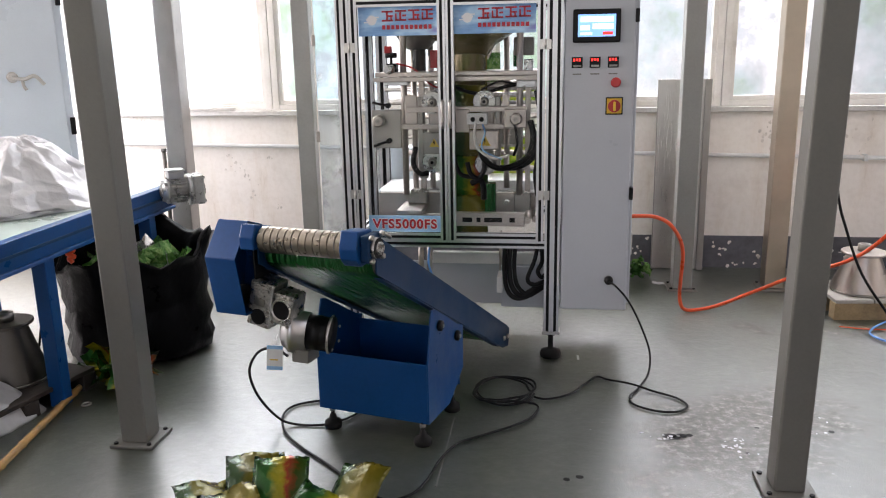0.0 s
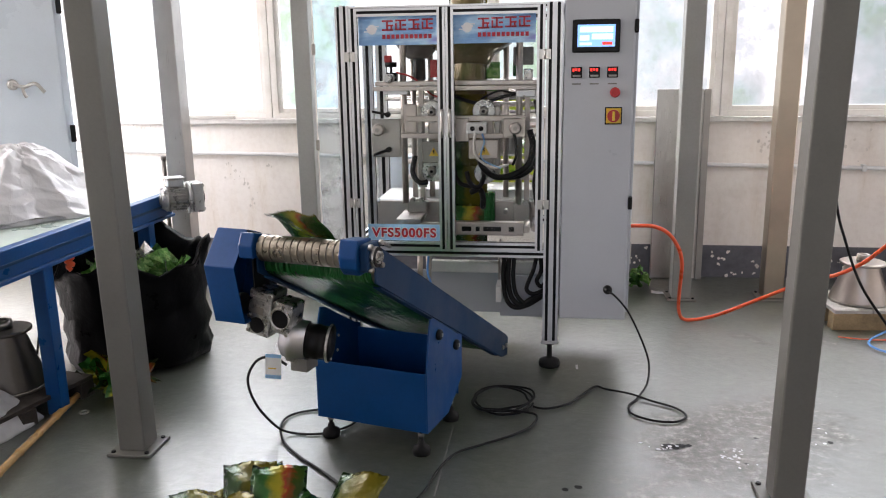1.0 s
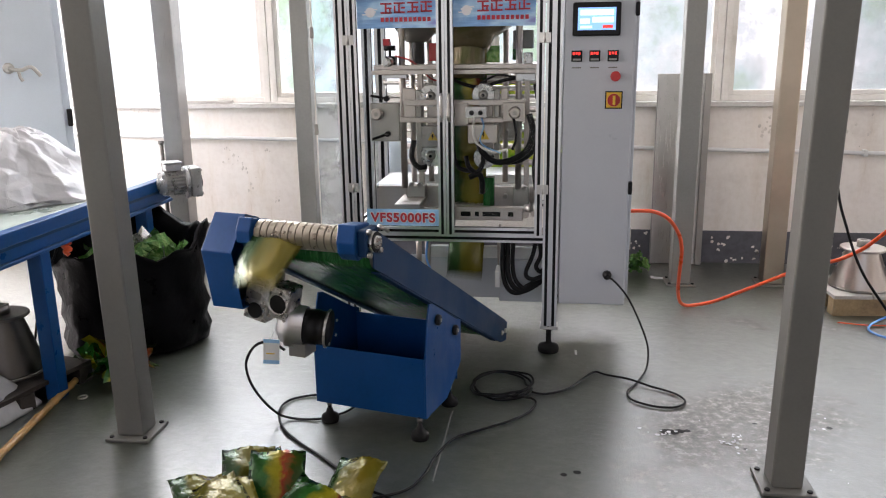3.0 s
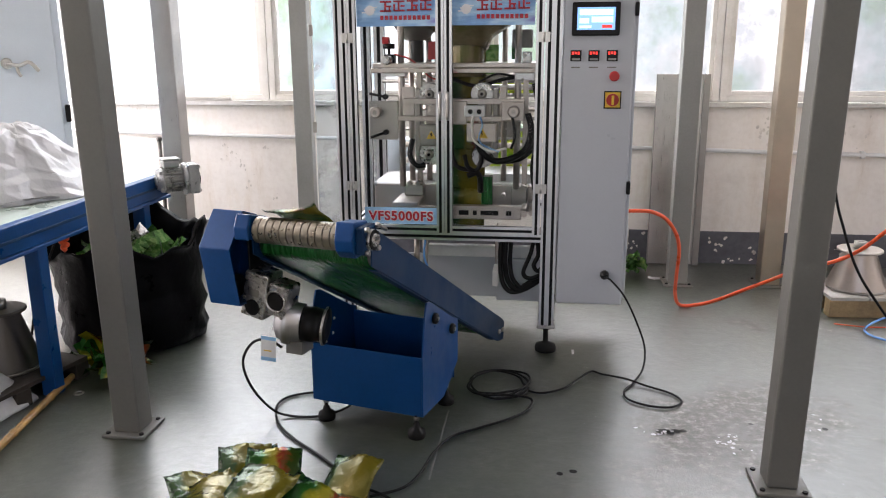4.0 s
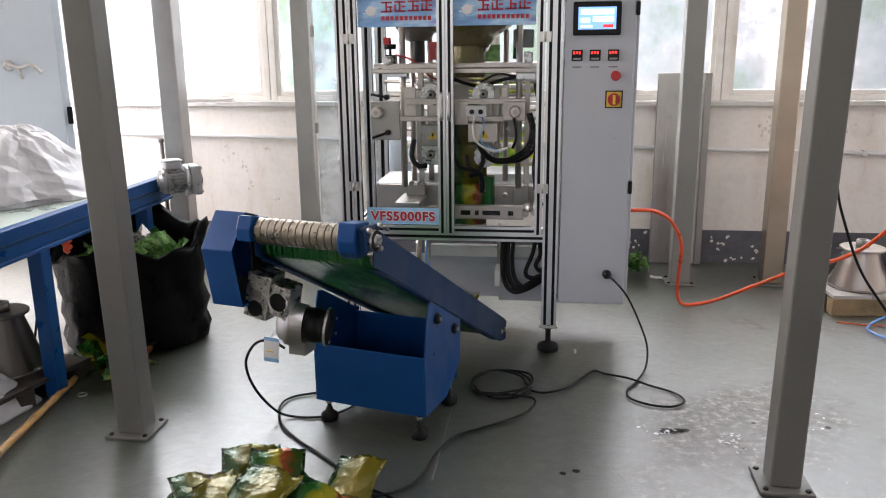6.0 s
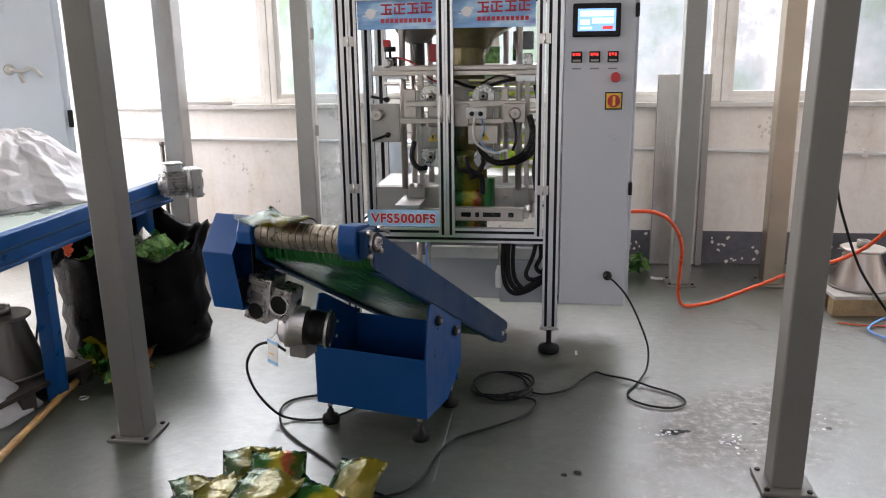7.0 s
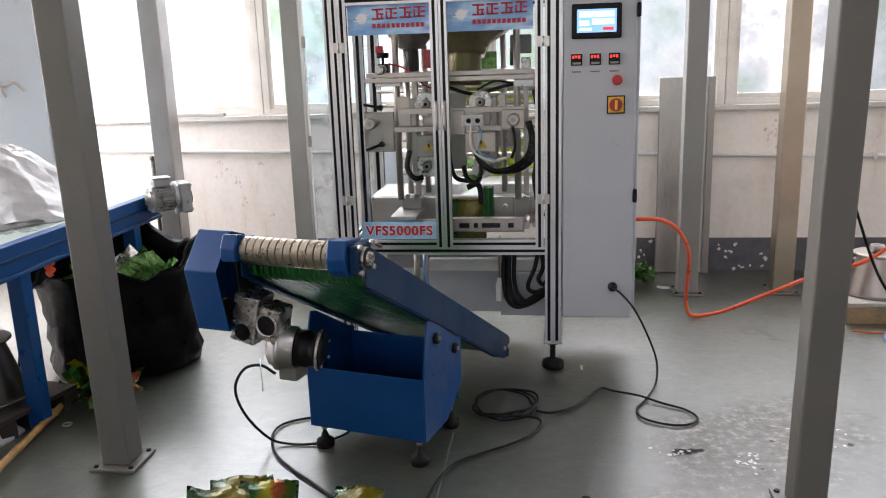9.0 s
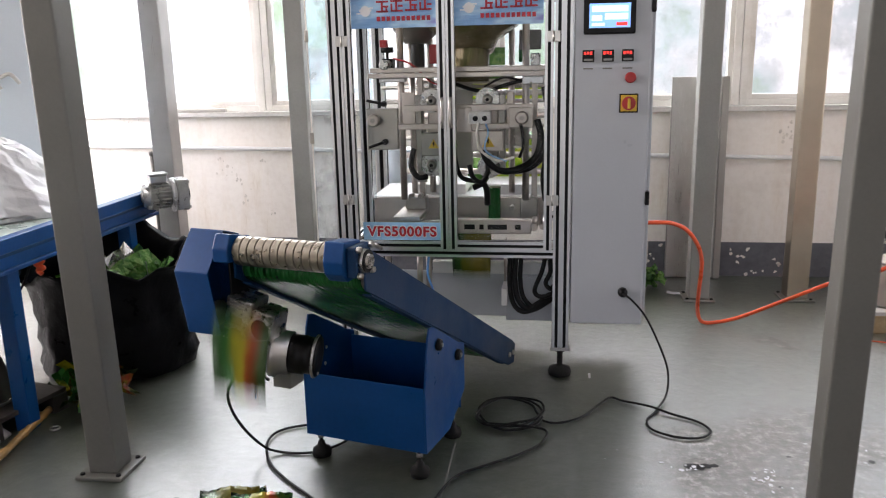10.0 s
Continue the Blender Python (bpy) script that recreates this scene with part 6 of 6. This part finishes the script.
PILE = [(-0.365, 1.735, 0.052, 36, 4, 14), (-0.135, 1.745, 0.046, 30, -8, -18), (-0.560, 1.640, 0.040, 18, 14, 40), (-0.400, 1.850, 0.034, 16, 18, 58), (-0.475, 1.800, 0.040, 28, 8, 24),
        (-0.460, 1.590, 0.040, 14, -10, 30), (-0.235, 1.600, 0.040, 14, 10, -22), (-0.075, 1.600, 0.034, 10, 6, 65), (-0.60, 1.50, 0.032, 8, -6, 20), (-0.36, 1.48, 0.040, 6, 10, -35),
        (-0.18, 1.46, 0.034, 8, -6, 15), (-0.50, 1.38, 0.032, 5, 5, 60), (-0.30, 1.34, 0.032, -5, 4, 120)]
for k, p in enumerate(PILE):
    snack_bag(k, pose(*p))

# the bags that come through while the camera looks
DROPS = [1.27, 2.93, 4.295, 5.57, 6.995, 8.43, 9.82, 11.22, 12.60]
LANDED = [(-0.48, 1.56, 0.080, 12, -10, 40), (-0.36, 1.60, 0.100, 10, 8, -10), (-0.56, 1.48, 0.065, 10, 8, 75), (-0.40, 1.44, 0.085, 8, -8, 10), (-0.46, 1.62, 0.105, 18, 8, 25), (-0.30, 1.48, 0.085, -6, 8, 55), (-0.42, 1.54, 0.125, 10, 6, 5), (-0.46, 1.46, 0.12, 5, 5, 30), (-0.40, 1.50, 0.12, 5, 5, 60)]
MOVERS = [snack_bag((4, 2, 3, 1, 5, 2, 6, 1, 4)[k], pose(0.075, 3.30, 0.6 + 0.2 * k, 90)) for k in range(len(DROPS))]
def on_belt(u, v, z, phi, roll=0.0):
    return CM @ pose(u, v, z, phi, roll, 0)


def level(n):
    """Height of the n-th bag in the film tube above the jaws."""
    return 0.585 + 0.192 * n


OUT = 2.70           # seconds from leaving the jaws to tipping over the head roller
SPEED = 0.50         # belt speed, metres a second


def belt_row(dt):
    """On the incline, travelling at belt speed."""
    v = -0.13 - SPEED * (dt + 0.55)
    return (dt, on_belt(-0.22 - 0.05 * (0.7 - v) / 0.87, v, rail_z(v) + 0.014, -28))


def motions():
    for k, (ob, t0) in enumerate(zip(MOVERS, DROPS)):
        turn = (2.0, 1.0, 0.2, 1.0, 0.6, 1.3, 0.2, 1.0, 1.0)[k]
        drift = (-0.035, 0.0, 0.0, -0.02, -0.02, 0.0, 0.0, 0.0, 0.0)[k]
        rise = (0.0, 0.0, -0.022, -0.006, 0.006, -0.018, -0.022, 0.0, 0.0)[k]
        pitch = 400 * rise
        rows = []
        steps = [d - OUT for d in DROPS[:k] if d - OUT > 0.05]
        n = len(steps)
        if t0 - OUT > 0.05:
            rows.append((0.0, pose(0.075, 3.30, level(n), 90)))
            for st in steps:
                rows.append((st, pose(0.075, 3.30, level(n), 90)))
                n -= 1
                rows.append((st + 0.35, pose(0.075, 3.30, level(n), 90)))
        tail = [(-OUT, pose(0.075, 3.30, level(0), 90)), (-2.60, pose(0.070, 3.26, 0.46, 84, 0, -6)), (-2.44, on_belt(-0.20, 0.83, rail_z(0.83) + 0.03, 20))]
        tail += [belt_row(-2.24 + 0.24 * q) for q in range(8)]
        tail += [(-0.47, on_belt(-0.27, -0.17, 0.798 + 0.5 * rise, -30)), (-0.37, on_belt(-0.275, -0.22, 0.835 + 0.7 * rise, -32 - 0.5 * pitch)), (-0.27, on_belt(-0.275, -0.268, 0.868 + 0.7 * rise, -36 - pitch)), (-0.17, on_belt(-0.282, -0.310, 0.888 + rise, -40 - pitch, 1)),
                 (-0.07, on_belt(-0.295, -0.352, 0.884 + rise, -36 - pitch, 3)), (-0.02, on_belt(-0.30, -0.375, 0.865, -18, 4)), (0.03, on_belt(-0.302, -0.405, 0.826, 12, 4)), (0.08, on_belt(-0.31 + drift, -0.435, 0.755, 42, 6 * turn)), (0.13, on_belt(-0.322 + drift, -0.450, 0.665, 64, 9 * turn)),
                 (0.18, on_belt(-0.335 + drift, -0.455, 0.525, 82, 12 * turn)), (0.26, on_belt(-0.365 + drift, -0.47, 0.24, 66, 14 * turn))]
        tail.append((0.33, pose(*LANDED[k])))
        for dt, m in tail:
            if 0.0 <= t0 + dt <= 10.001:
                rows.append((min(10.0, t0 + dt), m))
        if rows[0][0] > 0:
            rows.insert(0, (0.0, rows[0][1]))
        if rows[-1][0] < 10.0:
            later = [m for dt, m in tail if t0 + dt > 10.0]
            rows.append((10.0, later[0] if later and t0 - OUT < 10.0 else rows[-1][1]))
        clean = [rows[0]]
        for r in rows[1:]:
            if r[0] - clean[-1][0] > 0.03:
                clean.append(r)
        walk(ob, clean)
    swing = [(0.0, 8), (1.0, 4), (2.0, -2), (2.7, 12), (3.8, -8), (4.2, 0), (5.0, 10), (5.7, -4), (6.8, -22), (7.2, -50), (7.6, -72), (8.2, -78), (8.8, -66), (9.4, -74), (10.0, -70)]
    walk(tag, [(t, pose(*TAG_AT, 0, 4, 14 + a)) for t, a in swing])


motions()
